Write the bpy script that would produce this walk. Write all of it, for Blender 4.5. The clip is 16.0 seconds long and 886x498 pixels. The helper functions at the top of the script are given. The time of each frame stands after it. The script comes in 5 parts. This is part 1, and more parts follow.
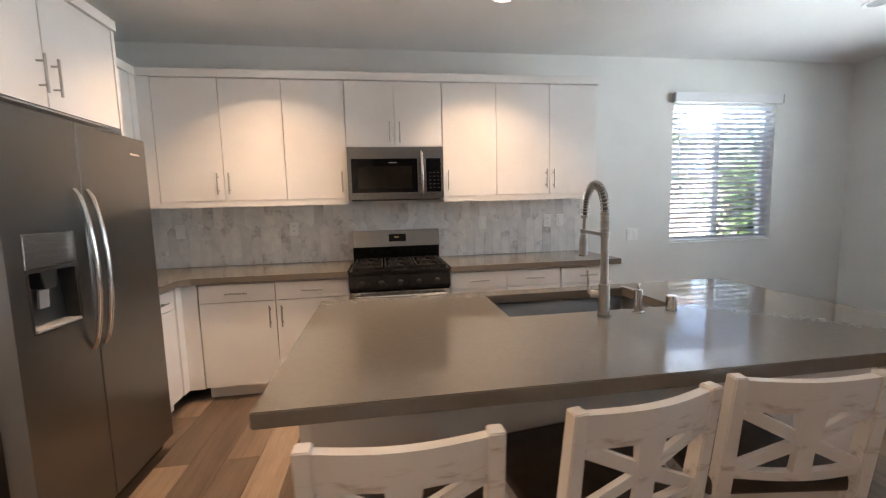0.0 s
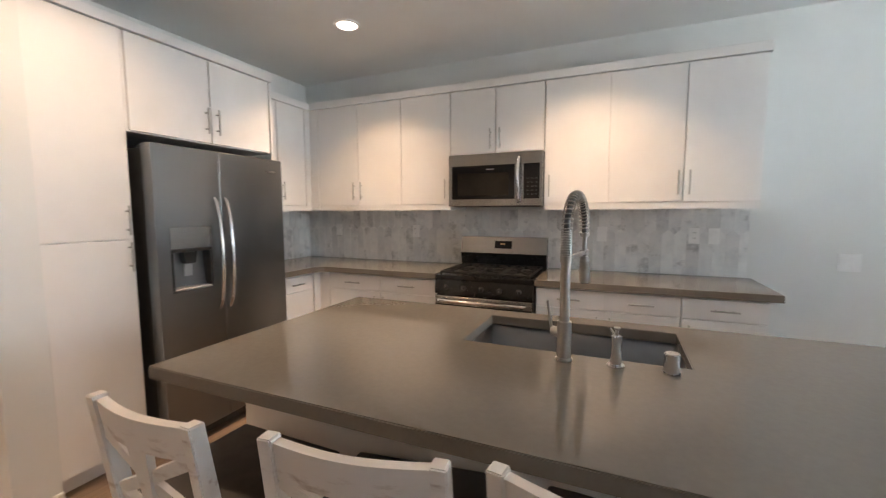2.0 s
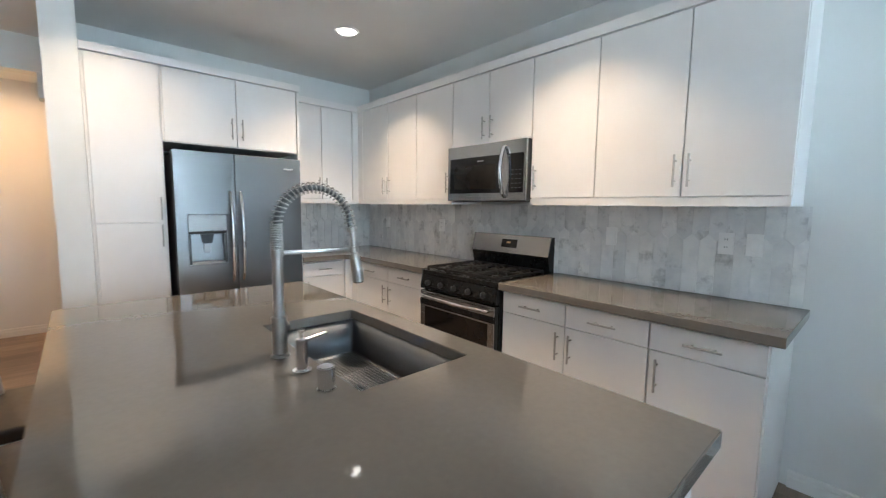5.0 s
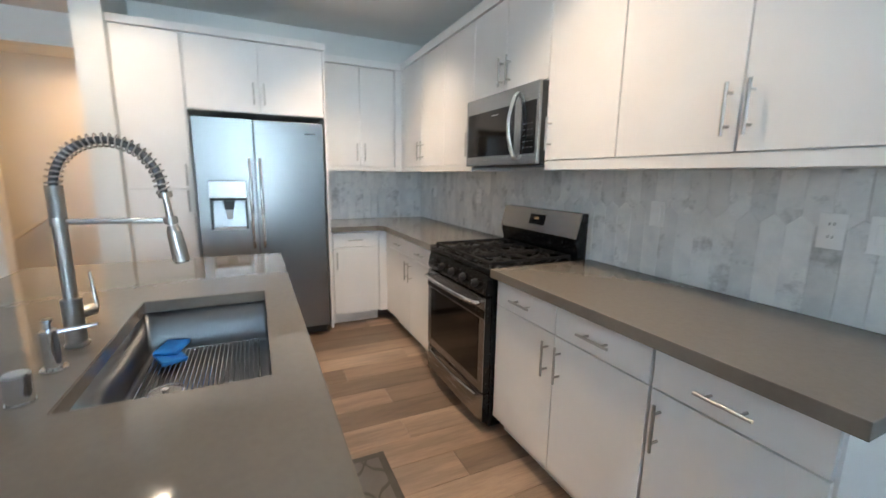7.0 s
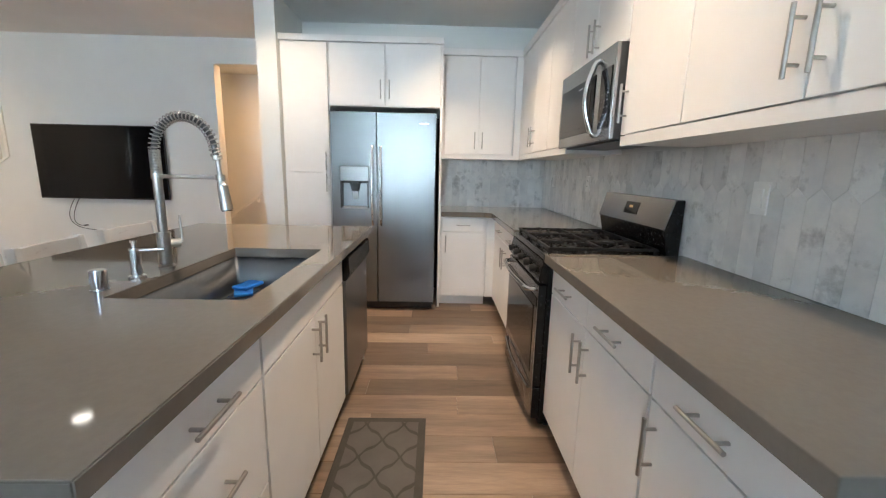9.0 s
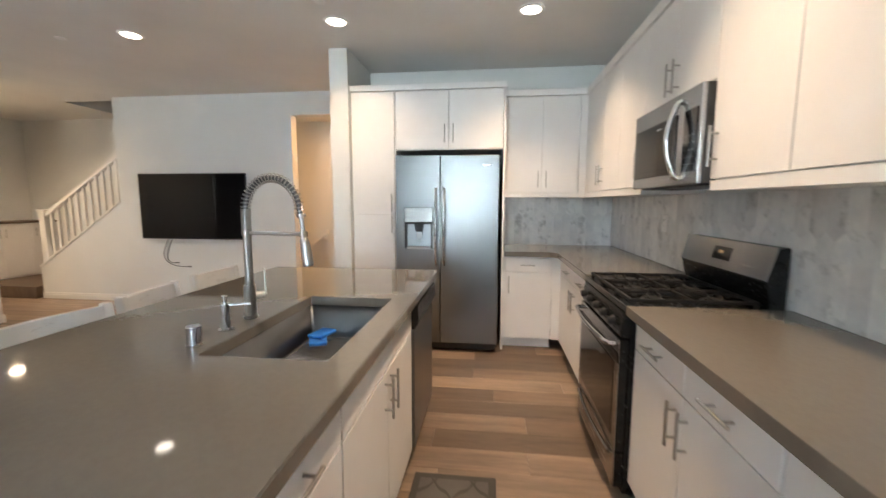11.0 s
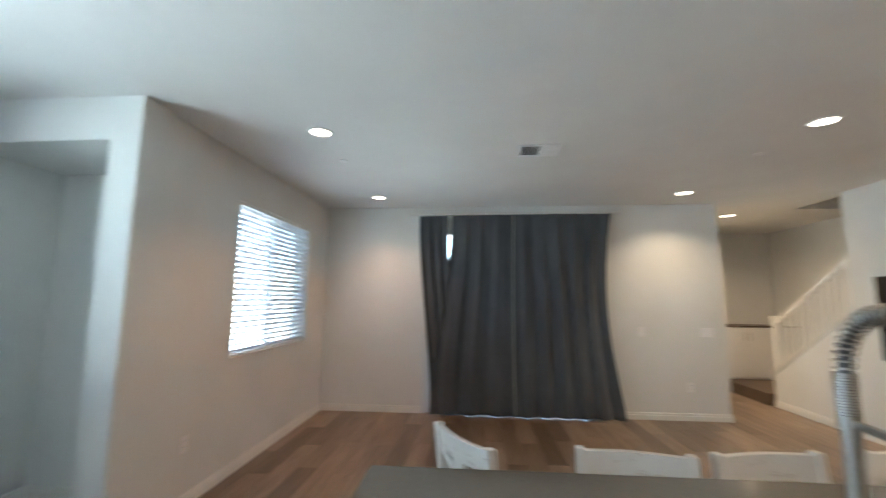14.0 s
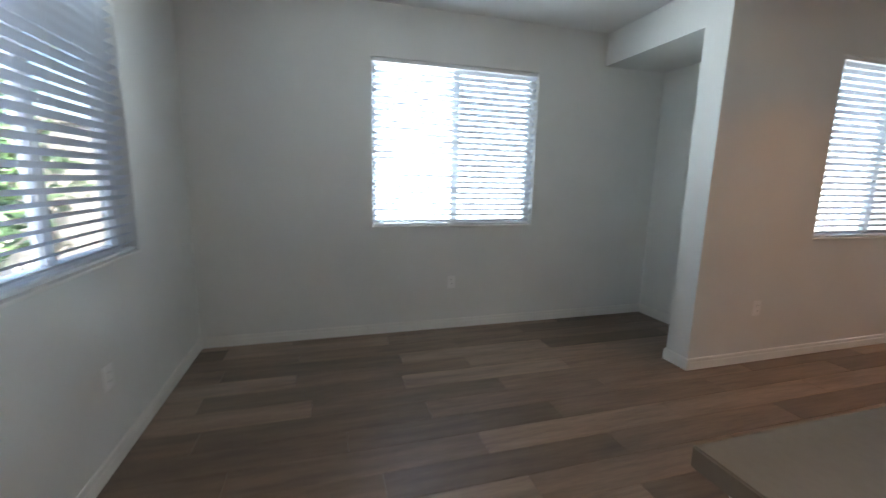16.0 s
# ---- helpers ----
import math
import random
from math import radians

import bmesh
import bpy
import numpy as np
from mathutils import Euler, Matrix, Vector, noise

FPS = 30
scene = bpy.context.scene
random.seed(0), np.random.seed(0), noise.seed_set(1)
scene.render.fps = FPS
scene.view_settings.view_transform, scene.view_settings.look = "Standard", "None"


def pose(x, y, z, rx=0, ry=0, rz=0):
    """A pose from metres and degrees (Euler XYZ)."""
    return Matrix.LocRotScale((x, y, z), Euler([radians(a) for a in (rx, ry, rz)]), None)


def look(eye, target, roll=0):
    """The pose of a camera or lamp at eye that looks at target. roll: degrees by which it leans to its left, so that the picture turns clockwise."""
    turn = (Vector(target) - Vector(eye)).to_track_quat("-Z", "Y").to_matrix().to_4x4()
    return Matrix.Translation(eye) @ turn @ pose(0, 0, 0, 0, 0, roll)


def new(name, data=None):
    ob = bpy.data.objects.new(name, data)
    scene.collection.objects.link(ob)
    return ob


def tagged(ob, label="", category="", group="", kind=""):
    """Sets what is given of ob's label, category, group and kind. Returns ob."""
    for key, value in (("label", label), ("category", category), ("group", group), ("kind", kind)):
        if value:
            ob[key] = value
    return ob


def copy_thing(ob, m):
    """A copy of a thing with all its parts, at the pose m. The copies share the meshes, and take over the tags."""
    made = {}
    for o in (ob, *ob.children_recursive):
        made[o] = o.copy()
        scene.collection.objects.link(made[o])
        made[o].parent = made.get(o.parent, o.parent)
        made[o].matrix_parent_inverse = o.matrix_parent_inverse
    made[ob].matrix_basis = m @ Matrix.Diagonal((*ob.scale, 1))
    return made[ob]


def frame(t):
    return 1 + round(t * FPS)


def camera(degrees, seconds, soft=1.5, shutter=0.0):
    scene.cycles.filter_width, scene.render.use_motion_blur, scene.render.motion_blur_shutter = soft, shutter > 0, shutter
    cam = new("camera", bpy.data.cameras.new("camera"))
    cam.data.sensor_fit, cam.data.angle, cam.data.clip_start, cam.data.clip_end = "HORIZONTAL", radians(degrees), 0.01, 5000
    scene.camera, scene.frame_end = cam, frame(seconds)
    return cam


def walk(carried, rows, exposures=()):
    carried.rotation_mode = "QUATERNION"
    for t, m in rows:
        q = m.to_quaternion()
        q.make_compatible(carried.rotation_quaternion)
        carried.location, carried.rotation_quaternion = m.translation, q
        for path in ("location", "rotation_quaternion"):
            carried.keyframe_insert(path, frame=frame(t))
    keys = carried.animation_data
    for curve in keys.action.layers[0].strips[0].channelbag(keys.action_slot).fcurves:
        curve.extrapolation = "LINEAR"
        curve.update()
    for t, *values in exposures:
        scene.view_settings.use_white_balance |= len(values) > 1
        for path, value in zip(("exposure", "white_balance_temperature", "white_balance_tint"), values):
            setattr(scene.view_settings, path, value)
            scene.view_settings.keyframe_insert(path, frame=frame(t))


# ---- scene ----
cam = camera(95.4, 16.0, 1.2, 0.4)
PATH = [
    (0, (0.266, 0.264, 1.386), (0.557, 2.232, 1.174), -1.5),
    (0.5, (0.531, 0.302, 1.389), (0.676, 2.284, 1.162), -1.7),
    (1, (0.808, 0.29, 1.391), (0.699, 2.274, 1.164), -0.7),
    (1.5, (1.04, 0.332, 1.393), (0.618, 2.276, 1.189), -0.3),
    (2, (1.29, 0.438, 1.406), (0.5, 2.266, 1.222), -0.2),
    (2.5, (1.57, 0.459, 1.407), (0.445, 2.101, 1.218), 0.4),
    (3, (1.78, 0.553, 1.398), (0.464, 2.048, 1.218), 0.7),
    (3.5, (1.965, 0.692, 1.429), (0.495, 2.038, 1.268), 0.1),
    (4, (2.194, 0.844, 1.427), (0.622, 2.065, 1.236), 0.1),
    (4.5, (2.348, 1.047, 1.409), (0.844, 2.349, 1.204), 0.4),
    (4.7, (2.381, 1.155, 1.406), (0.907, 2.491, 1.196), 0.7),
    (6.8, (2.444, 2.113, 1.397), (0.728, 3.097, 1.102), 0.6),
    (7, (2.467, 2.212, 1.381), (0.682, 3.043, 1.026), 0.8),
    (7.5, (2.547, 2.475, 1.351), (0.666, 2.962, 0.875), 2.2),
    (8, (2.572, 2.621, 1.324), (0.646, 2.903, 0.865), 3.2),
    (8.2, (2.559, 2.697, 1.287), (0.617, 2.877, 0.845), 3.0),
    (10.3, (2.731, 2.768, 1.302), (0.765, 2.745, 0.955), 0.5),
    (10.5, (2.73, 2.766, 1.305), (0.759, 2.719, 0.969), 0.3),
    (11, (2.567, 2.675, 1.37), (0.594, 2.442, 1.141), 0.1),
    (11.5, (2.431, 2.672, 1.403), (0.511, 2.123, 1.293), 0.4),
    (12, (2.275, 2.7, 1.427), (0.466, 1.846, 1.421), 1.2),
    (12.5, (2.11, 2.66, 1.431), (0.396, 1.631, 1.506), 1.0),
    (13, (1.95, 2.578, 1.467), (0.48, 1.232, 1.628), 0.3),
    (13.5, (1.919, 2.57, 1.5), (1.128, 0.748, 1.731), 0.0),
    (14, (1.845, 2.609, 1.479), (2.003, 0.631, 1.725), 0.4),
    (14.5, (1.914, 2.69, 1.485), (2.833, 0.922, 1.651), 1.0),
    (15, (1.958, 2.773, 1.444), (3.403, 1.392, 1.476), 1.2),
    (15.5, (1.929, 2.904, 1.398), (3.67, 1.935, 1.219), 1.0),
    (16, (1.705, 2.936, 1.375), (3.597, 2.384, 1.034), 1.2),
]
EXPOSURES = [(0.0, 3.88, 6500, 19), (2.5, 3.82, 6300, 16), (4.5, 3.9, 5550, 10), (7.0, 3.92, 5550, 9), (8.0, 4.04, 5550, 8), (10.5, 3.98, 6050, 12), (11.5, 3.97, 6150, 12), (12.5, 3.98, 6100, 11), (13.5, 4.0, 5850, 8), (14.5, 3.7, 5850, 7), (15.5, 3.5, 6050, 11), (16.0, 3.38, 6200, 14)]
walk(cam, [(t, look(eye, target, roll)) for t, eye, target, roll in PATH], EXPOSURES)

# ---- light ----
world = bpy.data.worlds.new("sky")
scene.world = world
world.use_nodes = True
wn = world.node_tree.nodes
sky = wn.new("ShaderNodeTexSky")
sky.sky_type = "NISHITA"
sky.sun_disc = False
sky.sun_elevation, sky.sun_rotation = radians(53), radians(247)
wn["Background"].inputs[1].default_value = 0.15
world.node_tree.links.new(sky.outputs[0], wn["Background"].inputs[0])
sun = new("sun", bpy.data.lights.new("sun", "SUN"))
sun.data.energy, sun.data.angle, sun.data.color = 4.5, radians(0.5), (1.0, 0.95, 0.88)
sun.matrix_world = look((-14, -6, 30), (0, 0, 10))
LAMP_POWER = 0.70
LAMP_COLOUR = (1.0, 0.70, 0.42)


def daylight(x, y, z, tx, ty, w, h, power, spread=90):
    """The sky's light in a window's opening."""
    la = new("daylight", bpy.data.lights.new("daylight", "AREA"))
    la.data.shape, la.data.size, la.data.size_y, la.data.energy, la.data.color = "RECTANGLE", w, h, power, (0.80, 0.94, 0.97)
    la.data.spread = radians(spread)
    la.matrix_world = look((x, y, z), (tx, ty, z))


daylight(5.312, 1.806, 1.645, 0, 1.806, 1.46, 1.34, 8.2, 145)
daylight(4.138, -1.497, 1.65, 0, -1.497, 1.46, 1.33, 2.4, 145)
daylight(3.69, 4.09, 2.21, 3.69, 0, 1.06, 0.2, 0.8, 150)



# ---- materials ----


def nodes_of(name):
    m = bpy.data.materials.new(name)
    m.use_nodes = True
    nt = m.node_tree
    return m, nt, nt.nodes["Principled BSDF"]


def coords(nt, scale=(1, 1, 1)):
    tc = nt.nodes.new("ShaderNodeTexCoord")
    mp = nt.nodes.new("ShaderNodeMapping")
    mp.inputs["Scale"].default_value = scale
    nt.links.new(tc.outputs["Object"], mp.inputs[0])
    return mp.outputs[0]


def noise_node(nt, vec, scale, detail=4, rough=0.55):
    n = nt.nodes.new("ShaderNodeTexNoise")
    n.inputs["Scale"].default_value, n.inputs["Detail"].default_value = scale, detail
    n.inputs["Roughness"].default_value = rough
    nt.links.new(vec, n.inputs["Vector"])
    return n.outputs[0]


def ramp(nt, fac, stops):
    r = nt.nodes.new("ShaderNodeValToRGB")
    while len(r.color_ramp.elements) < len(stops):
        r.color_ramp.elements.new(0.5)
    for e, (p, c) in zip(r.color_ramp.elements, stops):
        e.position, e.color = p, (*c, 1)
    nt.links.new(fac, r.inputs[0])
    return r.outputs[0]


def bump(nt, bsdf, height, strength, dist=0.002):
    b = nt.nodes.new("ShaderNodeBump")
    b.inputs["Strength"].default_value, b.inputs["Distance"].default_value = strength, dist
    nt.links.new(height, b.inputs["Height"])
    nt.links.new(b.outputs[0], bsdf.inputs["Normal"])


def mixed(nt, a, b, fac, kind="MIX"):
    m = nt.nodes.new("ShaderNodeMix")
    m.data_type, m.blend_type = "RGBA", kind
    for sock, v in ((m.inputs[0], fac), (m.inputs[6], a), (m.inputs[7], b)):
        if hasattr(v, "links"):
            nt.links.new(v, sock)
        else:
            sock.default_value = v
    return m.outputs[2]


def simple(name, lo, hi, rough=0.5, metal=0.0, scale=6.0, relief=0.0, fine=120.0, stretch=(1, 1, 1), spread=0.08, coat=0.0):
    """A surface that drifts between two close colours, with fine relief and a little change of gloss."""
    m, nt, b = nodes_of(name)
    v = coords(nt, stretch)
    big = noise_node(nt, v, scale)
    nt.links.new(ramp(nt, big, [(0.35, lo), (0.65, hi)]), b.inputs["Base Color"])
    mr = nt.nodes.new("ShaderNodeMapRange")
    mr.inputs["To Min"].default_value, mr.inputs["To Max"].default_value = rough - spread, rough + spread
    nt.links.new(noise_node(nt, v, scale * 2.7), mr.inputs["Value"])
    nt.links.new(mr.outputs[0], b.inputs["Roughness"])
    b.inputs["Metallic"].default_value = metal
    b.inputs["Coat Weight"].default_value = coat
    if relief:
        bump(nt, b, noise_node(nt, v, fine, 3), relief)
    return m


WALL = simple("wall_paint", (0.73, 0.735, 0.715), (0.77, 0.775, 0.755), 0.75, relief=0.25, fine=220, scale=1.5)
CEIL = simple("ceiling_paint", (0.77, 0.77, 0.75), (0.81, 0.81, 0.79), 0.85, relief=0.3, fine=160, scale=1.5)
TRIM = simple("trim_paint", (0.76, 0.75, 0.72), (0.82, 0.81, 0.78), 0.4, scale=3)
CAB = simple("cabinet_lacquer", (0.78, 0.76, 0.74), (0.83, 0.81, 0.79), 0.38, scale=2.0, relief=0.05, fine=300)
GAP = simple("cabinet_shadow_gap", (0.25, 0.24, 0.23), (0.3, 0.29, 0.28), 0.7)
QUARTZ = simple("grey_quartz", (0.158, 0.144, 0.125), (0.168, 0.153, 0.133), 0.055, scale=60, spread=0.012)
STEEL = simple("brushed_steel", (0.34, 0.335, 0.33), (0.355, 0.35, 0.345), 0.27, 1.0, scale=2, stretch=(1, 1, 60), spread=0.012)
DARKSTEEL = simple("dark_stainless", (0.228, 0.231, 0.236), (0.237, 0.240, 0.245), 0.28, 1.0, scale=1.2, spread=0.012)
SINKSTEEL = simple("satin_sink_steel", (0.19, 0.196, 0.208), (0.21, 0.216, 0.228), 0.31, 1.0, scale=4, spread=0.03)
NICKEL = simple("brushed_nickel", (0.44, 0.425, 0.40), (0.50, 0.485, 0.46), 0.32, 1.0, scale=30)
CHROME = simple("polished_chrome", (0.7, 0.7, 0.7), (0.78, 0.78, 0.78), 0.1, 1.0, scale=10, spread=0.04)
BLACK = simple("black_enamel", (0.008, 0.008, 0.008), (0.014, 0.014, 0.014), 0.25, scale=20)
IRON = simple("cast_iron", (0.008, 0.008, 0.008), (0.016, 0.016, 0.016), 0.7, scale=60, relief=0.4)
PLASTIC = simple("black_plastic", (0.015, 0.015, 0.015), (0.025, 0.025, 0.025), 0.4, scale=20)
SCREEN = simple("dark_glass_screen", (0.004, 0.004, 0.005), (0.006, 0.006, 0.007), 0.08, scale=8, spread=0.02)
OVENGLASS = simple("oven_glass", (0.01, 0.009, 0.008), (0.016, 0.014, 0.012), 0.08, scale=8, spread=0.02)
WHITEPL = simple("white_plastic", (0.82, 0.82, 0.81), (0.87, 0.87, 0.86), 0.35, scale=12)
GREYPL = simple("grey_plastic", (0.35, 0.35, 0.36), (0.42, 0.42, 0.43), 0.4, scale=12)
KEYGREY = simple("dim_key_print", (0.06, 0.06, 0.06), (0.09, 0.09, 0.09), 0.4, scale=12)
SEAT = simple("dark_brown_leather", (0.022, 0.015, 0.011), (0.04, 0.028, 0.02), 0.45, scale=14, relief=0.35, fine=260)
HOSE = simple("grey_hose", (0.10, 0.10, 0.105), (0.14, 0.14, 0.145), 0.45, 0.3, scale=40)
BLUE = simple("blue_sponge", (0.01, 0.12, 0.5), (0.02, 0.2, 0.65), 0.8, scale=30, relief=0.5)
VINYL = simple("white_vinyl", (0.74, 0.75, 0.76), (0.8, 0.81, 0.82), 0.45, scale=4)
STUCCO = simple("pale_stucco", (0.50, 0.46, 0.40), (0.58, 0.54, 0.47), 0.9, relief=0.6, fine=70)
ROOF = simple("clay_roof", (0.24, 0.13, 0.09), (0.34, 0.20, 0.14), 0.8, scale=9, relief=0.4)
EARTH = simple("dry_ground", (0.20, 0.17, 0.13), (0.30, 0.26, 0.21), 0.95, scale=2, relief=0.6, fine=30)
LEAF = simple("foliage", (0.04, 0.09, 0.025), (0.09, 0.16, 0.05), 0.6, scale=3)
BARK = simple("bark", (0.08, 0.06, 0.045), (0.14, 0.11, 0.08), 0.9, scale=12, relief=0.6)
CARPET = simple("dark_stair_wood", (0.10, 0.07, 0.05), (0.15, 0.105, 0.075), 0.5, scale=5, stretch=(1, 8, 1))
for m_ in (SCREEN, OVENGLASS, BLACK, IRON):
    m_.node_tree.nodes["Principled BSDF"].inputs["Specular IOR Level"].default_value = 0.3

# blind slats pass some daylight
BLIND, nt_, b_ = nodes_of("blind_slat")
b_.inputs["Base Color"].default_value = (0.68, 0.71, 0.76, 1)
b_.inputs["Roughness"].default_value = 0.5
tr_ = nt_.nodes.new("ShaderNodeBsdfTranslucent")
tr_.inputs[0].default_value = (0.80, 0.83, 0.90, 1)
mx_ = nt_.nodes.new("ShaderNodeMixShader")
mx_.inputs[0].default_value = 0.10
nt_.links.new(b_.outputs[0], mx_.inputs[1])
nt_.links.new(tr_.outputs[0], mx_.inputs[2])
nt_.links.new(mx_.outputs[0], nt_.nodes["Material Output"].inputs[0])

# woven insect screen: half open, half grey thread
SCREENMESH, nt_, b_ = nodes_of("insect_screen_mesh")
b_.inputs["Base Color"].default_value = (0.10, 0.11, 0.13, 1)
b_.inputs["Roughness"].default_value = 0.8
tr_ = nt_.nodes.new("ShaderNodeBsdfTransparent")
mx_ = nt_.nodes.new("ShaderNodeMixShader")
mx_.inputs[0].default_value = 0.58
nt_.links.new(b_.outputs[0], mx_.inputs[1])
nt_.links.new(tr_.outputs[0], mx_.inputs[2])
nt_.links.new(mx_.outputs[0], nt_.nodes["Material Output"].inputs[0])

# clear pane
GLASS, nt_, b_ = nodes_of("window_glass")
b_.inputs["Base Color"].default_value = (0.92, 0.96, 0.95, 1)
b_.inputs["Roughness"].default_value, b_.inputs["Transmission Weight"].default_value = 0.0, 1.0
b_.inputs["IOR"].default_value = 1.45

# floor boards: tone by board, grain along y
WOOD, nt_, b_ = nodes_of("oak_plank")
oi_ = nt_.nodes.new("ShaderNodeObjectInfo")
tc_ = nt_.nodes.new("ShaderNodeTexCoord")
ad_ = nt_.nodes.new("ShaderNodeVectorMath")
ad_.operation = "ADD"
cb_ = nt_.nodes.new("ShaderNodeCombineXYZ")
ml_ = nt_.nodes.new("ShaderNodeMath")
ml_.operation, ml_.inputs[1].default_value = "MULTIPLY", 37.0
nt_.links.new(oi_.outputs["Random"], ml_.inputs[0])
nt_.links.new(ml_.outputs[0], cb_.inputs[0])
nt_.links.new(ml_.outputs[0], cb_.inputs[1])
nt_.links.new(tc_.outputs["Object"], ad_.inputs[0])
nt_.links.new(cb_.outputs[0], ad_.inputs[1])
mp_ = nt_.nodes.new("ShaderNodeMapping")
mp_.inputs["Scale"].default_value = (14, 1.1, 1)
nt_.links.new(ad_.outputs[0], mp_.inputs[0])
grain_ = noise_node(nt_, mp_.outputs[0], 2.2, 8, 0.62)
fine_ = noise_node(nt_, mp_.outputs[0], 11.0, 6, 0.6)
mp2_ = nt_.nodes.new("ShaderNodeMapping")
mp2_.inputs["Scale"].default_value = (6.5, 0.75, 1)
nt_.links.new(ad_.outputs[0], mp2_.inputs[0])
cloud_ = noise_node(nt_, mp2_.outputs[0], 1.7, 5, 0.6)
tone_ = ramp(nt_, oi_.outputs["Random"], [(0.0, (0.130, 0.092, 0.066)), (0.4, (0.205, 0.147, 0.106)), (0.75, (0.262, 0.190, 0.139)), (1.0, (0.315, 0.233, 0.172))])
g1_ = ramp(nt_, grain_, [(0.3, (0.78, 0.77, 0.75)), (0.55, (1.0, 1.0, 1.0)), (0.75, (1.10, 1.09, 1.08))])
g2_ = ramp(nt_, fine_, [(0.35, (0.90, 0.89, 0.88)), (0.6, (1.03, 1.03, 1.03))])
g3_ = ramp(nt_, cloud_, [(0.32, (0.70, 0.70, 0.71)), (0.5, (0.98, 0.98, 0.98)), (0.68, (1.18, 1.17, 1.15))])
c_ = mixed(nt_, tone_, g1_, 1.0, "MULTIPLY")
c_ = mixed(nt_, c_, g2_, 1.0, "MULTIPLY")
c_ = mixed(nt_, c_, g3_, 1.0, "MULTIPLY")
nt_.links.new(c_, b_.inputs["Base Color"])
b_.inputs["Roughness"].default_value = 0.34
bump(nt_, b_, fine_, 0.25, 0.001)

# picket tiles: tone by tile, grey clouds with dark flecks
TILE, nt_, b_ = nodes_of("marble_look_tile")
oi_ = nt_.nodes.new("ShaderNodeObjectInfo")
tc_ = nt_.nodes.new("ShaderNodeTexCoord")
ad_ = nt_.nodes.new("ShaderNodeVectorMath")
ad_.operation = "ADD"
cb_ = nt_.nodes.new("ShaderNodeCombineXYZ")
ml_ = nt_.nodes.new("ShaderNodeMath")
ml_.operation, ml_.inputs[1].default_value = "MULTIPLY", 53.0
nt_.links.new(oi_.outputs["Random"], ml_.inputs[0])
for k_ in range(3):
    nt_.links.new(ml_.outputs[0], cb_.inputs[k_])
nt_.links.new(tc_.outputs["Object"], ad_.inputs[0])
nt_.links.new(cb_.outputs[0], ad_.inputs[1])
v_ = ad_.outputs[0]
cl_ = noise_node(nt_, v_, 9.0, 6, 0.6)
st_ = noise_node(nt_, v_, 6.5, 5, 0.7)
t_ = ramp(nt_, oi_.outputs["Random"], [(0.0, (0.67, 0.67, 0.665)), (0.5, (0.75, 0.75, 0.745)), (1.0, (0.82, 0.82, 0.81))])
c_ = mixed(nt_, t_, ramp(nt_, cl_, [(0.3, (0.84, 0.85, 0.86)), (0.6, (1.03, 1.03, 1.02))]), 1.0, "MULTIPLY")
c_ = mixed(nt_, c_, ramp(nt_, st_, [(0.30, (0.56, 0.56, 0.56)), (0.45, (1, 1, 1))]), 1.0, "MULTIPLY")
nt_.links.new(c_, b_.inputs["Base Color"])
b_.inputs["Roughness"].default_value = 0.32
GROUT = simple("pale_grout", (0.66, 0.66, 0.65), (0.71, 0.71, 0.70), 0.9, scale=20)

# curtain weave
CURTAIN, nt_, b_ = nodes_of("charcoal_curtain")
v_ = coords(nt_, (1, 1, 0.25))
c_ = ramp(nt_, noise_node(nt_, v_, 5, 5), [(0.3, (0.062, 0.070, 0.081)), (0.7, (0.088, 0.097, 0.110))])
nt_.links.new(c_, b_.inputs["Base Color"])
b_.inputs["Roughness"].default_value = 0.85
b_.inputs["Sheen Weight"].default_value = 0.25
bump(nt_, b_, noise_node(nt_, coords(nt_, (1, 1, 1)), 400, 2), 0.3)

# lining colour made paler for the light along the hem edge
HEM = simple("lit_curtain_lining", (0.24, 0.24, 0.24), (0.32, 0.32, 0.31), 0.85, scale=9)

# distressed white paint with brown rub-through
DISTRESS, nt_, b_ = nodes_of("distressed_white_wood")
v_ = coords(nt_, (2.2, 9, 9))
w_ = noise_node(nt_, v_, 2.3, 7, 0.65)
u_ = noise_node(nt_, coords(nt_), 3.0, 3)
c_ = mixed(nt_, ramp(nt_, u_, [(0.3, (0.66, 0.63, 0.60)), (0.7, (0.76, 0.74, 0.71))]), (0.27, 0.18, 0.135, 1), ramp(nt_, w_, [(0.56, (0, 0, 0)), (0.70, (0.8, 0.8, 0.8))]))
nt_.links.new(c_, b_.inputs["Base Color"])
b_.inputs["Roughness"].default_value = 0.5
bump(nt_, b_, w_, 0.15, 0.001)

GLOW, nt_, b_ = nodes_of("lit_diffuser")
b_.inputs["Base Color"].default_value = (0.9, 0.88, 0.84, 1)
b_.inputs["Emission Color"].default_value = (1.0, 0.86, 0.68, 1)
b_.inputs["Emission Strength"].default_value = 1.1
CLOCK, nt_, b_ = nodes_of("clock_digits")
b_.inputs["Base Color"].default_value = (0.4, 0.25, 0.1, 1)
b_.inputs["Emission Color"].default_value = (0.9, 0.55, 0.25, 1)
b_.inputs["Emission Strength"].default_value = 0.015

# ---- mesh helpers ----


def data_of(name, bm, mat, smooth=False):
    me = bpy.data.meshes.new(name)
    bmesh.ops.recalc_face_normals(bm, faces=bm.faces)
    if smooth:
        for f in bm.faces:
            f.smooth = True
    bm.to_mesh(me)
    bm.free()
    me.materials.append(mat)
    if smooth:
        me.set_sharp_from_angle(angle=radians(40))
    return me


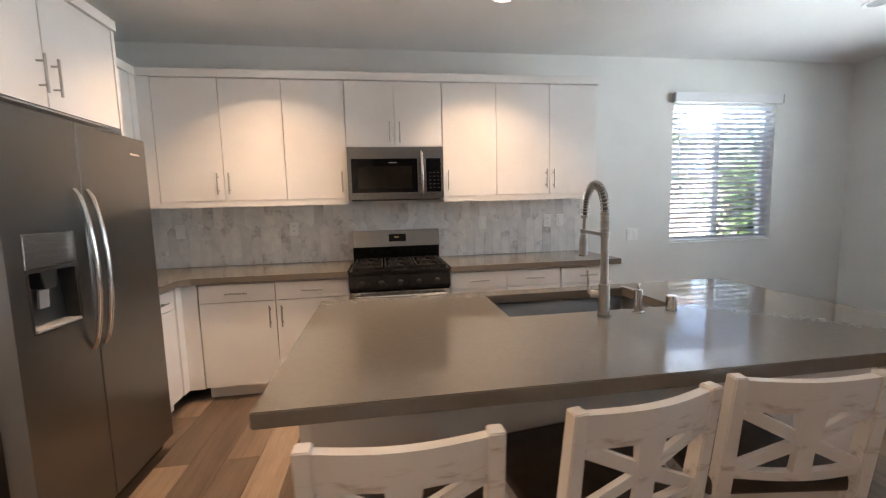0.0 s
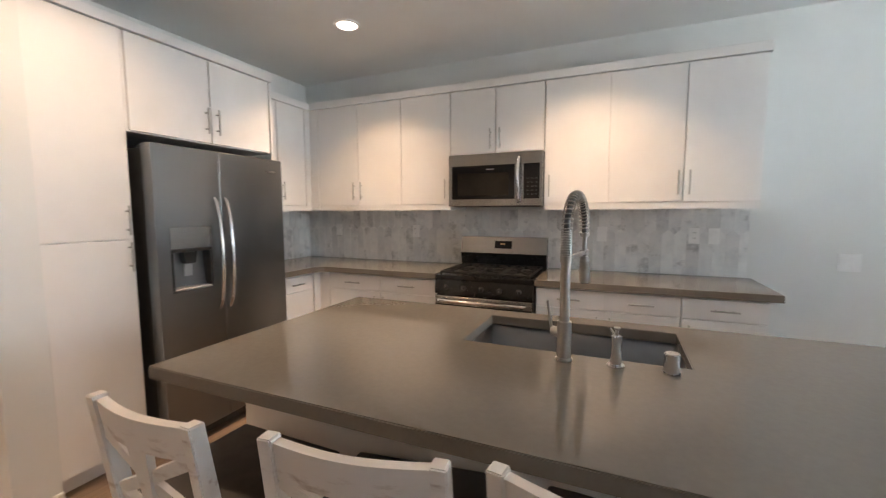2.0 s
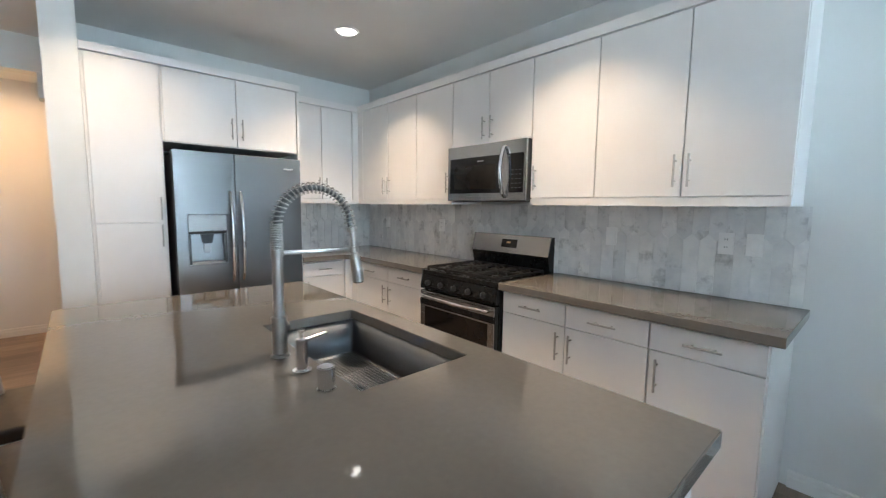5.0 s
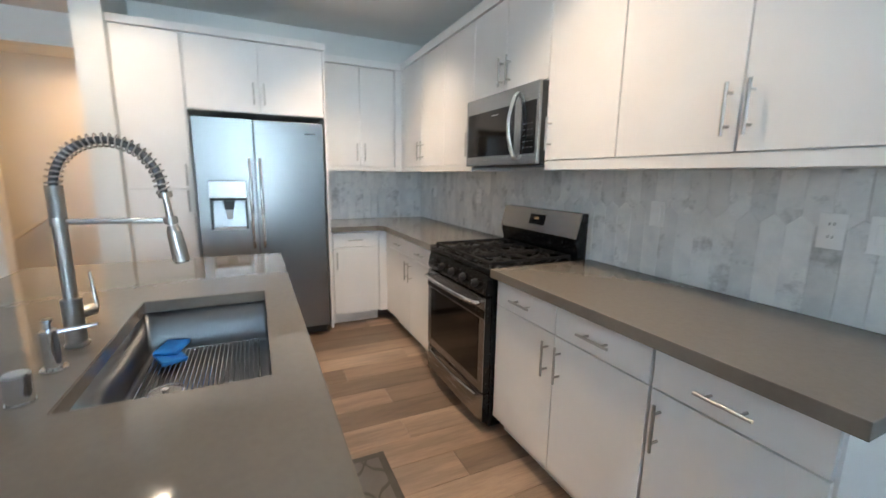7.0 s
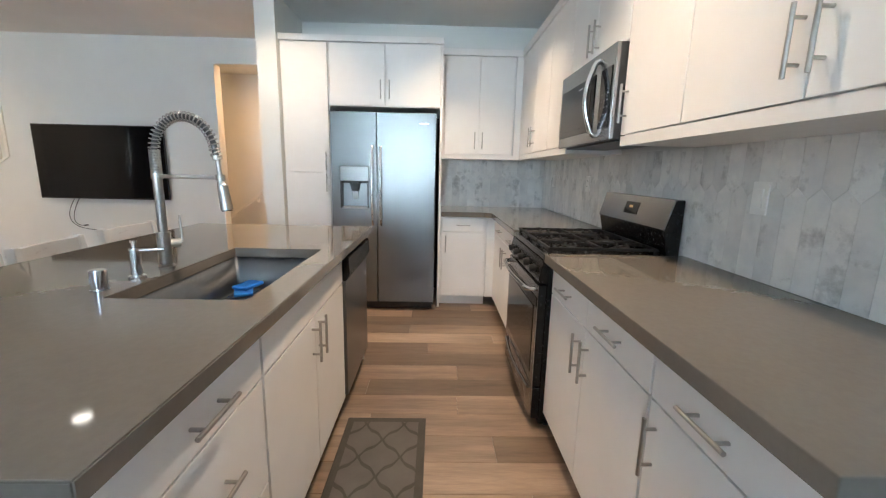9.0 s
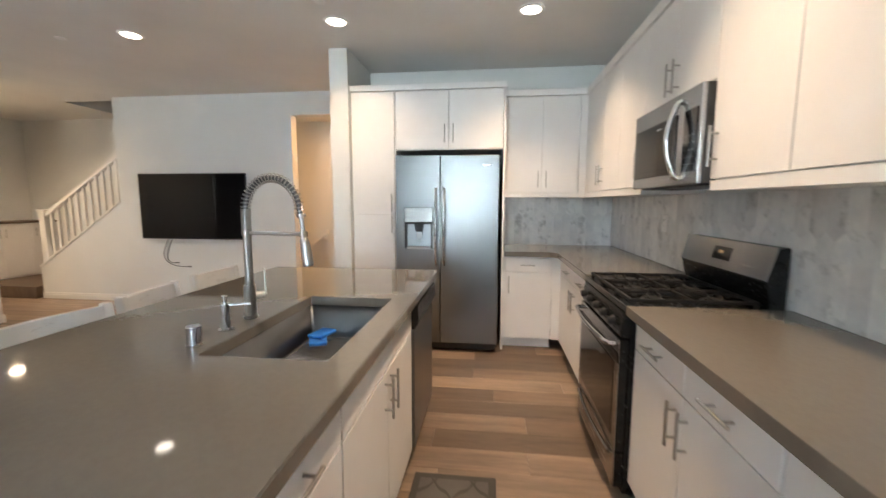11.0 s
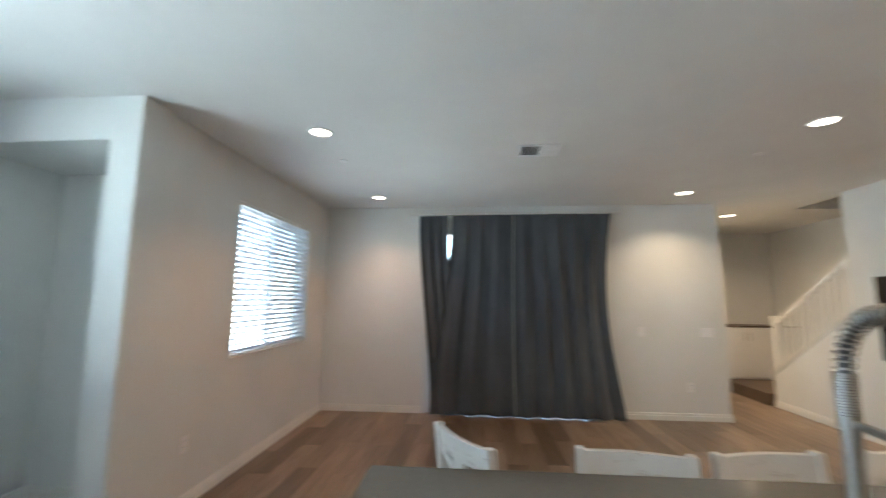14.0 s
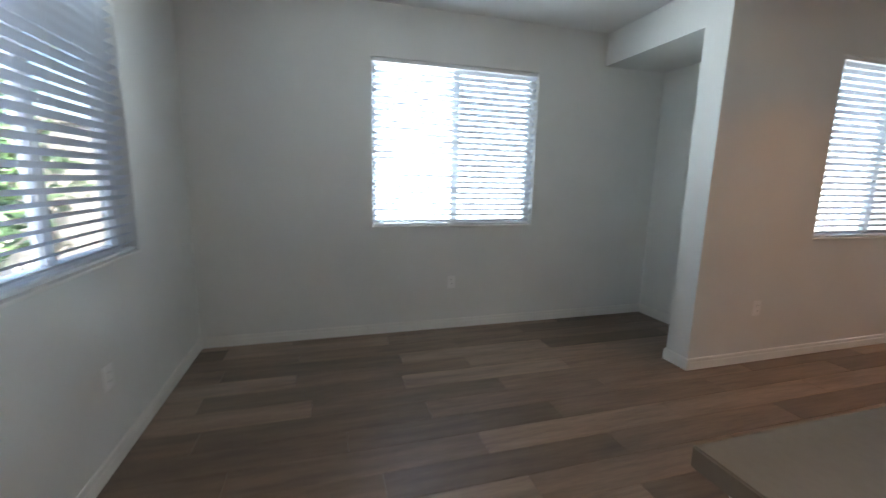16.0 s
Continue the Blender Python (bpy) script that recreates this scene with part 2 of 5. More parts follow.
def part(name, bm, mat, parent=None, label="", smooth=False):
    ob = new(name, data_of(name, bm, mat, smooth))
    if parent is not None:
        ob.parent = parent
    if label:
        ob["label"] = label
    return ob


def thing(name, x, y, z, label, category, group="", kind="", rz=0):
    ob = new(name)
    ob.empty_display_size = 0.1
    ob.matrix_basis = pose(x, y, z, 0, 0, rz)
    return tagged(ob, label, category, group, kind)


def solid(name, bm, mat, label, category, kind="structure", group="", smooth=False):
    return tagged(part(name, bm, mat, None, "", smooth), label, category, group, kind)


def box(x0, x1, y0, y1, z0, z1, bevel=0.0, bm=None, seg=2):
    bm = bm or bmesh.new()
    m = Matrix.LocRotScale(((x0 + x1) / 2, (y0 + y1) / 2, (z0 + z1) / 2), None, (abs(x1 - x0), abs(y1 - y0), abs(z1 - z0)))
    r = bmesh.ops.create_cube(bm, size=1, matrix=m)
    if bevel:
        es = list({e for v in r["verts"] for e in v.link_edges})
        bmesh.ops.bevel(bm, geom=es, offset=bevel, segments=seg, profile=0.5, affect="EDGES")
    return bm


def rod(p, q, r, r2=None, seg=16, bm=None, bevel=0.0):
    bm = bm or bmesh.new()
    p, q = Vector(p), Vector(q)
    m = Matrix.Translation((p + q) / 2) @ (q - p).to_track_quat("Z", "Y").to_matrix().to_4x4()
    res = bmesh.ops.create_cone(bm, cap_ends=True, segments=seg, radius1=r, radius2=r if r2 is None else r2, depth=(q - p).length, matrix=m)
    if bevel:
        es = [e for e in {e for v in res["verts"] for e in v.link_edges} if any(len(f.verts) > 4 for f in e.link_faces)]
        bmesh.ops.bevel(bm, geom=es, offset=bevel, segments=2, affect="EDGES")
    return bm


def tube(points, r, seg=10, bm=None):
    """A round tube along a line of points."""
    bm = bm or bmesh.new()
    pts = [Vector(p) for p in points]
    rings, side = [], None
    for i, p in enumerate(pts):
        d = (pts[min(i + 1, len(pts) - 1)] - pts[max(i - 1, 0)]).normalized()
        if side is None:
            side = d.orthogonal().normalized()
        side = (side - d * side.dot(d)).normalized()
        up = d.cross(side)
        rings.append([bm.verts.new(p + r * (math.cos(a) * side + math.sin(a) * up)) for a in [2 * math.pi * k / seg for k in range(seg)]])
    for a, b in zip(rings, rings[1:]):
        for k in range(seg):
            bm.faces.new((a[k], a[(k + 1) % seg], b[(k + 1) % seg], b[k]))
    bm.faces.new(rings[0][::-1])
    bm.faces.new(rings[-1])
    return bm


def prism(outline, axis, a, b, bm=None, bevel=0.0):
    """A flat outline of two coordinates, drawn out along one axis from a to b."""
    bm = bm or bmesh.new()

    def at(u, v, w):
        return {"x": (w, u, v), "y": (u, w, v), "z": (u, v, w)}[axis]
    lo = [bm.verts.new(at(u, v, a)) for u, v in outline]
    hi = [bm.verts.new(at(u, v, b)) for u, v in outline]
    n = len(outline)
    bm.faces.new(lo[::-1])
    bm.faces.new(hi)
    for i in range(n):
        bm.faces.new((lo[i], lo[(i + 1) % n], hi[(i + 1) % n], hi[i]))
    if bevel:
        bmesh.ops.recalc_face_normals(bm, faces=bm.faces)
        bmesh.ops.bevel(bm, geom=list(bm.edges), offset=bevel, segments=2, affect="EDGES")
    return bm


def clip_poly(poly, u0, u1, v0, v1):
    """Cut a convex outline to a rectangle."""
    for ax, lim, sgn in ((0, u0, 1), (0, u1, -1), (1, v0, 1), (1, v1, -1)):
        out = []
        for p, q in zip(poly, poly[1:] + poly[:1]):
            a, b = sgn * (p[ax] - lim), sgn * (q[ax] - lim)
            if a >= 0:
                out.append(p)
            if a * b < 0:
                s = a / (a - b)
                out.append((p[0] + (q[0] - p[0]) * s, p[1] + (q[1] - p[1]) * s))
        poly = out
        if len(poly) < 3:
            return []
    return poly


# ---- the shell ----
H = 2.74
XW, XE, YN = -1.81, 5.165, 3.93
XC, YC, YA = 3.915, 0.366, -0.316
YS, XS = -2.84, -1.30
XT = -2.40
W1 = (3.115, 4.265, 0.95, 2.335)
W2 = (1.056, 2.557, 0.955, 2.335)
W3 = (-2.25, -0.745, 0.965, 2.338)
SL = (0.32, 2.50, 0.0, 2.43)


def wall_x(name, x0, x1, ya, yb, hole=None, top=H, label="light grey painted plaster wall"):
    """A wall that runs along y, its thickness from x0 to x1, with one opening."""
    bm = bmesh.new()
    if hole is None:
        box(x0, x1, ya, yb, 0, top, bm=bm)
    else:
        a, b, c, d = hole
        box(x0, x1, ya, a, 0, top, bm=bm)
        box(x0, x1, b, yb, 0, top, bm=bm)
        box(x0, x1, a, b, d, top, bm=bm)
        if c > 0:
            box(x0, x1, a, b, 0, c, bm=bm)
    return solid(name, bm, WALL, label, "wall")


def wall_y(name, y0, y1, xa, xb, hole=None, top=H, label="light grey painted plaster wall"):
    bm = bmesh.new()
    if hole is None:
        box(xa, xb, y0, y1, 0, top, bm=bm)
    else:
        a, b, c, d = hole
        box(xa, a, y0, y1, 0, top, bm=bm)
        box(b, xb, y0, y1, 0, top, bm=bm)
        box(a, b, y0, y1, d, top, bm=bm)
        if c > 0:
            box(a, b, y0, y1, 0, c, bm=bm)
    return solid(name, bm, WALL, label, "wall")


wall_y("wall_north", YN, YN + 0.15, -1.96, 5.32, W1, label="pale grey painted kitchen wall with a window")
wall_x("wall_east", XE, XE + 0.155, -0.466, YN, W2, label="pale grey painted dining wall with a window")
wall_y("wall_alcove", YA - 0.15, YA, 4.114, XE, label="pale grey painted back of the alcove")
wall_x("wall_window_side", XC, 4.114, YS - 0.15, YC, W3, label="painted living room wall with a window")
solid("soffit", box(4.114, XE, YA, YC, 2.454, H), WALL, "painted soffit over the dining alcove", "soffit")
wall_y("wall_south", YS - 0.15, YS, XS, XC, SL, label="painted living room wall with a sliding door")
wall_x("wall_entry_east", XS, XS + 0.14, -4.70, YS - 0.15, label="painted corridor wall")
wall_y("wall_entry_south", -4.70, -4.56, -2.33, XS, label="painted corridor wall end")
wall_x("wall_kitchen_west", XW - 0.15, XW, 1.375, YN, label="pale grey painted wall behind the tall cabinets")
wall_y("wall_pillar", 1.205, 1.375, -3.62, -1.085, label="white painted wing wall beside the pantry cabinet")
wall_x("wall_hall_back", -3.76, -3.62, -5.44, 1.375, label="cream painted hall wall", top=5.3)
wall_y("wall_hall_south", -0.85, -0.73, -3.62, XT - 0.14, label="cream painted hall wall")
wall_y("wall_entry_back", -5.44, -5.30, -3.62, -2.2, label="beige painted wall above the cabinets")
wall_x("wall_entry_jamb", -2.33, -2.19, -5.30, -4.70, label="painted wall")
bm = bmesh.new()
box(XT - 0.14, XT, -2.33, 0.155, 0, H, bm=bm)
box(XT - 0.14, XT, 0.155, 1.205, 2.46, H, bm=bm)
prism([(-3.68, 0), (-2.33, 0), (-2.33, 1.36), (-3.68, 0.44)], "x", XT - 0.14, XT, bm=bm)
solid("wall_television", bm, WALL, "painted wall with a hall opening and stair stringer", "wall")
bm = bmesh.new()
box(XT - 0.14, XT, -2.33, -0.85, H, 5.3, bm=bm)
box(-3.62, XT, -0.85, -0.73, H, 5.3, bm=bm)
box(-3.62, XT, -3.20, -3.06, H + 0.2, 5.3, bm=bm)
box(XT - 0.14, XT, -3.06, -2.33, H + 0.2, 5.3, bm=bm)
solid("stairwell_walls", bm, WALL, "shaded painted stairwell walls", "wall")

bm = bmesh.new()
box(XT, XE + 0.155, -5.44, YN + 0.15, H, H + 0.2, bm=bm)
box(-3.76, XT, -5.44, -3.20, H, H + 0.2, bm=bm)
box(-2.55, XT, -3.20, -2.33, H, H + 0.2, bm=bm)
box(-3.62, XT - 0.14, -0.73, 1.205, 2.615, 2.74, bm=bm)
box(-3.76, XT, -3.3, -0.7, 5.3, 5.4, bm=bm)
box(-3.76, XT, -0.73, YN + 0.15, H, H + 0.2, bm=bm)
solid("ceiling", bm, CEIL, "smooth off-white painted ceiling", "ceiling")


def baseboard(xa, ya, xb, yb, nx, ny):
    """A moulded skirting from one point to another; (nx, ny) points into the room."""
    bm = bmesh.new()
    prof = [(0, 0), (0.014, 0), (0.014, 0.055), (0.010, 0.062), (0.010, 0.080), (0.005, 0.088), (0, 0.088)]
    d = Vector((xb - xa, yb - ya, 0))
    lo = [bm.verts.new((xa + nx * u, ya + ny * u, v)) for u, v in prof]
    hi = [bm.verts.new((xb + nx * u, yb + ny * u, v)) for u, v in prof]
    n = len(prof)
    for i in range(n):
        bm.faces.new((lo[i], lo[(i + 1) % n], hi[(i + 1) % n], hi[i]))
    bm.faces.new(lo)
    bm.faces.new(hi[::-1])
    return solid("baseboard", bm, TRIM, "white moulded baseboard along the wall", "baseboard")


for args in ((2.16, YN, XE - 0.014, YN, 0, -1), (XE, YN, XE, YA, -1, 0), (XE - 0.014, YA, 4.128, YA, 0, 1), (4.114, YA, 4.114, YC, 1, 0),
             (4.128, YC, XC - 0.014, YC, 0, 1), (XC, YC, XC, YS, -1, 0), (XC - 0.014, YS, SL[1] + 0.06, YS, 0, 1), (SL[0] - 0.06, YS, XS - 0.014, YS, 0, 1),
             (XS, YS, XS, -4.56, -1, 0), (XT, -3.68, XT, 0.155, 1, 0), (XT, 0.155, XT - 0.14, 0.155, 0, 1), (-3.62, 0.04, -3.62, 1.205, 1, 0),
             (-3.606, 1.205, -1.071, 1.205, 0, -1), (-1.085, 1.205, -1.085, 1.375, 1, 0), (-3.606, -0.73, XT - 0.14, -0.73, 0, 1)):
    baseboard(*args)

# ---- windows, blinds ----


def window(name, w, along, place, out, n_slats, outside=False, screen=0):
    """Two-light vinyl slider in a wall; along is the axis it runs on, place the room face, out +1 or -1 towards outdoors."""
    a, b, z0, z1 = w

    def bx(u0, u1, d0, d1, v0, v1, bev=0.0, bm=None):
        d0, d1 = sorted((place + out * d0, place + out * d1))
        return box(u0, u1, d0, d1, v0, v1, bev, bm) if along == "x" else box(d0, d1, u0, u1, v0, v1, bev, bm)
    win = tagged(new(name), "white vinyl sliding window with two lights", "window", kind="structure")
    m = (a + b) / 2
    bm = bmesh.new()
    for u0, u1, v0, v1 in ((a, a + 0.045, z0, z1), (b - 0.045, b, z0, z1), (a + 0.045, b - 0.045, z0, z0 + 0.045), (a + 0.045, b - 0.045, z1 - 0.045, z1)):
        bx(u0, u1, 0.075, 0.14, v0, v1, bm=bm)
    part("window_frame", bm, VINYL, win)
    part("meeting_stile", bx(m - 0.03, m + 0.03, 0.085, 0.13, z0 + 0.045, z1 - 0.045, 0.003), VINYL, win)
    for u0, u1 in ((a + 0.045, m - 0.03), (m + 0.03, b - 0.045)):
        p = part("pane", bx(u0, u1, 0.104, 0.110, z0 + 0.045, z1 - 0.045), GLASS, win)
        p.visible_shadow = False
    if screen:
        part("insect_screen", bx(*((a + 0.045, m - 0.03) if screen < 0 else (m + 0.03, b - 0.045)), 0.118, 0.120, z0 + 0.045, z1 - 0.045), SCREENMESH, win, "grey insect screen")
    part("window_sill", bx(a, b, -0.012, 0.075, z0 - 0.004, z0 + 0.012, 0.004), TRIM, win)
    blind = tagged(new("window_blind"), "white horizontal slat blind, lowered and tilted open", "blind", "window blinds")
    part("headrail", bx(a + 0.006, b - 0.006, 0.004, 0.055, z1 - 0.034, z1 - 0.003, 0.004), VINYL, blind)
    if outside:
        part("valance", bx(a - 0.012, b + 0.025, -0.050, -0.001, z1 - 0.012, z1 + 0.078, 0.004), VINYL, blind)
        for u in (a - 0.024, b + 0.026):
            part("end_bracket", bx(u, u + 0.011, -0.052, -0.001, z1 - 0.01, z1 + 0.076, 0.002), GREYPL, blind)
    zlo, zhi = z0 + 0.055, z1 - 0.055
    c, t = 0.025, radians(30)
    prof = [(-c, 0), (-c / 2, 0.0028), (0, 0.0036), (c / 2, 0.0028), (c, 0), (c / 2, 0.0006), (0, 0.0012), (-c / 2, 0.0006)]
    prof = [(u * math.cos(t) - v * math.sin(t), u * math.sin(t) + v * math.cos(t)) for u, v in prof]
    bm = bmesh.new()
    if along == "x":
        prism([(out * -u, v) for u, v in prof], "x", a + 0.008, b - 0.008, bm=bm)
    else:
        prism([(out * -u, v) for u, v in prof], "y", a + 0.008, b - 0.008, bm=bm)
    me = data_of("slat", bm, BLIND)
    for i in range(n_slats):
        s = new("slat", me)
        s.parent = blind
        z = zlo + (zhi - zlo) * i / (n_slats - 1)
        s.location = (0, place + out * 0.03, z) if along == "x" else (place + out * 0.03, 0, z)
    part("bottom_rail", bx(a + 0.008, b - 0.008, 0.012, 0.05, z0 + 0.014, z0 + 0.030, 0.003), VINYL, blind)
    for u in (a + 0.18, m, b - 0.18):
        bm = bx(u - 0.001, u + 0.001, 0.003, 0.005, z0 + 0.03, z1 - 0.06)
        part("ladder_cord", bm, VINYL, blind)
    u = a + 0.07
    part("tilt_wand", bx(u - 0.004, u + 0.004, -0.012, -0.004, z0 + 0.55, z1 - 0.07, 0.002), VINYL, blind)


window("window_1", W1, "x", YN, 1, 27, True, 1)
window("window_2", W2, "y", XE, 1, 27, False, -1)
window("window_3", W3, "y", XC, 1, 27, False, -1)

# sliding door behind the curtains
door = tagged(new("door_1"), "white framed sliding glass patio door behind curtains", "patio door", kind="structure")
bm = bmesh.new()
for u0, u1, v0, v1 in ((SL[0], SL[0] + 0.06, 0, SL[3]), (SL[1] - 0.06, SL[1], 0, SL[3]), (SL[0] + 0.06, SL[1] - 0.06, 0, 0.06), (SL[0] + 0.06, SL[1] - 0.06, SL[3] - 0.06, SL[3])):
    box(u0, u1, YS - 0.13, YS - 0.05, v0, v1, bm=bm)
part("door_frame", bm, VINYL, door)
mid = (SL[0] + SL[1]) / 2
part("meeting_stile", box(mid - 0.04, mid + 0.04, YS - 0.12, YS - 0.06, 0.06, SL[3] - 0.06, 0.003), VINYL, door)
for u0, u1 in ((SL[0] + 0.06, mid - 0.04), (mid + 0.04, SL[1] - 0.06)):
    p = part("pane", box(u0, u1, YS - 0.094, YS - 0.088, 0.06, SL[3] - 0.06), GLASS, door)
    p.visible_shadow = False

# ---- outdoors ----
solid("ground", box(-400, 400, -400, 400, -0.35, -0.25), EARTH, "dry bare earth yard around the house", "ground")


yw = tagged(new("garden_wall"), "pale stucco garden wall along the yard", "garden wall")
part("wall", box(8.6, 8.8, -9.0, 10.0, -0.25, 2.02), STUCCO, yw)
part("coping", box(8.55, 8.85, -9.0, 10.0, 2.02, 2.09, 0.01), STUCCO, yw)
part("wall", box(-3.0, 8.6, 10.0, 10.2, -0.25, 2.02), STUCCO, yw)
part("coping", box(-3.0, 8.55, 9.95, 10.25, 2.02, 2.09, 0.01), STUCCO, yw)


def neighbour_house(x0, x1, y0, y1, eave):
    """A low stucco house with a hipped clay roof and one window."""
    ho = tagged(new("house"), "pale stucco neighbouring house with a clay tile roof", "house")
    part("wall", box(x0, x1, y0, y1, -0.25, eave), STUCCO, ho)
    o, rise = 0.55, 1.5
    bm = bmesh.new()
    lo = [bm.verts.new(v) for v in ((x0 - o, y0 - o, eave + 0.12), (x1 + o, y0 - o, eave + 0.12), (x1 + o, y1 + o, eave + 0.12), (x0 - o, y1 + o, eave + 0.12))]
    ym = (y0 + y1) / 2
    top = [bm.verts.new((x0 + 2.2, ym, eave + rise)), bm.verts.new((x1 - 2.2, ym, eave + rise))]
    for f in ((lo[0], lo[1], top[1], top[0]), (lo[1], lo[2], top[1]), (lo[2], lo[3], top[0], top[1]), (lo[3], lo[0], top[0]), tuple(lo[::-1])):
        bm.faces.new(f)
    part("roof", bm, ROOF, ho, "clay tile hip roof")
    part("fascia", box(x0 - o, x1 + o, y0 - o - 0.03, y0 - o, eave, eave + 0.16), TRIM, ho)
    part("soffit", box(x0 - o, x1 + o, y0 - o, y0 - 0.001, eave + 0.02, eave + 0.06), STUCCO, ho)
    wi = part("window", box(x1 - 2.3, x1 - 1.1, y0 - 0.03, y0 - 0.002, 1.0, 2.2, 0.01), VINYL, ho)
    part("pane", box(x1 - 2.24, x1 - 1.16, y0 - 0.036, y0 - 0.031, 1.06, 2.14), SCREEN, wi)


neighbour_house(1.0, 9.3, 10.9, 16.0, 3.15)


def tree(x, y, h, crown, seed):
    rnd = random.Random(seed)
    tr = thing("tree", x, y, -0.25, "leafy green tree in the yard outside", "tree", "yard trees")
    bm = bmesh.new()
    rod((0, 0, 0), (0.05, 0.02, h * 0.55), 0.09, 0.05, 10, bm)
    for k in range(7):
        a = k * 0.9 + rnd.random()
        rod((0.04, 0.02, h * (0.3 + 0.035 * k)), (crown * 0.7 * math.cos(a), crown * 0.7 * math.sin(a), h * (0.55 + 0.05 * k)), 0.035, 0.012, 7, bm)
    part("trunk", bm, BARK, tr)
    verts, faces = [], []
    for k in range(2600):
        a, s, u = rnd.random() * 6.283, rnd.random() ** 0.6, rnd.random() * 2 - 1
        wob = 0.75 + 0.35 * math.sin(3 * a + seed) * math.cos(4 * u)
        c = Vector((crown * wob * s * math.cos(a) * math.sqrt(1 - u * u * 0.8), crown * wob * s * math.sin(a) * math.sqrt(1 - u * u * 0.8), h * 0.6 + h * 0.38 * u * s))
        e1 = Vector((rnd.gauss(0, 1), rnd.gauss(0, 1), rnd.gauss(0, 1))).normalized()
        e2 = e1.orthogonal().normalized()
        l = 0.05 + 0.05 * rnd.random()
        i = len(verts)
        verts += [c - e1 * l, c + e2 * l * 0.45, c + e1 * l, c - e2 * l * 0.45]
        faces.append((i, i + 1, i + 2, i + 3))
    me = bpy.data.meshes.new("crown")
    me.from_pydata(verts, [], faces)
    me.materials.append(LEAF)
    ob = new("crown", me)
    ob.parent = tr


tree(3.2, 7.2, 3.6, 1.5, 3)
tree(5.2, 8.0, 4.4, 1.9, 5)
tree(8.4, 7.5, 4.2, 1.7, 8)
tree(7.0, 6.6, 2.6, 1.2, 12)

# ---- kitchen cabinets ----
DEPTH_DOOR = 0.019


def bar_handle(parent, p, axis, length, normal):
    """A round bar pull on two posts; p is the middle of the bar's foot line on the door face."""
    n = Vector(normal)
    a = {"x": Vector((1, 0, 0)), "y": Vector((0, 1, 0)), "z": Vector((0, 0, 1))}[axis]
    c = Vector(p) + n * 0.032
    bm = bmesh.new()
    rod(c - a * length / 2, c + a * length / 2, 0.0055, seg=12, bm=bm)
    for s in (-1, 1):
        q = c + a * s * (length / 2 - 0.03)
        rod(q - n * 0.034, q, 0.0045, seg=10, bm=bm)
    return part("handle", bm, NICKEL, parent, "brushed nickel bar handle", True)


def slab(name, parent, face, u0, u1, v0, v1, normal):
    """A flat cabinet front: face is the plane of its outer side."""
    g = 0.003
    nx, ny = normal
    if ny:
        bm = box(u0 + g, u1 - g, *sorted((face, face - ny * DEPTH_DOOR)), v0 + g, v1 - g, 0.0015)
    else:
        bm = box(*sorted((face, face - nx * DEPTH_DOOR)), u0 + g, u1 - g, v0 + g, v1 - g, 0.0015)
    return part(name, bm, CAB, parent)


def cabinet(label, category, x0, x1, y0, y1, z0, z1, normal, fronts, group="", toe=0.0):
    """A carcass and its fronts. fronts: kind, u0, u1, v0, v1, handle (axis, u, v, length) or None."""
    nx, ny = normal
    face = {(0, 1): y1, (0, -1): y0, (1, 0): x1, (-1, 0): x0}[normal]
    cab = tagged(new(category.replace(" ", "_")), label, category, group)
    d = DEPTH_DOOR + 0.002
    bx0, bx1, by0, by1 = x0, x1, y0, y1
    if ny == 1: by1 -= d
    if ny == -1: by0 += d
    if nx == 1: bx1 -= d
    if nx == -1: bx0 += d
    bm = bmesh.new()
    box(bx0, bx1, by0, by1, z0 + toe, z1, bm=bm)
    part("body", bm, CAB, cab)
    if toe:
        t = 0.06
        tx0, tx1, ty0, ty1 = bx0 + 0.001, bx1 - 0.001, by0, by1
        if ny == 1: ty1 -= t
        if ny == -1: ty0 += t
        if nx == 1: tx1 -= t
        if nx == -1: tx0 += t
        part("toe_kick", box(tx0, tx1, ty0, ty1, z0, z0 + toe), CAB, cab)
    for kind, u0, u1, v0, v1, hd in fronts:
        f = slab(kind, cab, face, u0, u1, v0, v1, normal)
        if hd:
            ax, hu, hv, ln = hd
            p = (hu, face, hv) if ny else (face, hu, hv)
            bar_handle(f, p, ax, ln, (nx, ny, 0))
    return cab


UF, UB0, UT, UD = 3.565, 1.42, 2.37, 1.465
ZC, ZB = 0.925, 0.88
HL = 0.16
BASEG, WALLG = "base cabinets", "wall cabinets"

# wall cabinets on the north wall
for x0, x1, fr in (
    (-1.360, -0.455, [(-1.360, -0.905, "z", -0.945), (-0.905, -0.455, "z", -0.865)]),
    (-0.455, 0.008, [(-0.455, 0.008, "z", -0.032)]),
    (0.772, 1.222, [(0.772, 1.222, "z", 0.812)]),
    (1.222, 2.112, [(1.222, 1.684, "z", 1.653), (1.684, 2.112, "z", 1.718)]),
):
    cabinet("white flat-front wall cabinet with a bar handle", "wall cabinet", x0, x1, UF, YN - 0.002, UB0 + 0.004, UT, (0, -1),
            [("door", a, b, UD, UT, (ax, hu, UD + 0.13, HL)) for a, b, ax, hu in fr], WALLG)
cabinet("short white wall cabinet above the microwave", "wall cabinet", 0.010, 0.770, UF, YN - 0.002, 1.862, UT, (0, -1),
        [("door", 0.010, 0.390, 1.864, UT, ("z", 0.352, 1.975, HL)), ("door", 0.390, 0.770, 1.864, UT, ("z", 0.428, 1.975, HL))], WALLG)
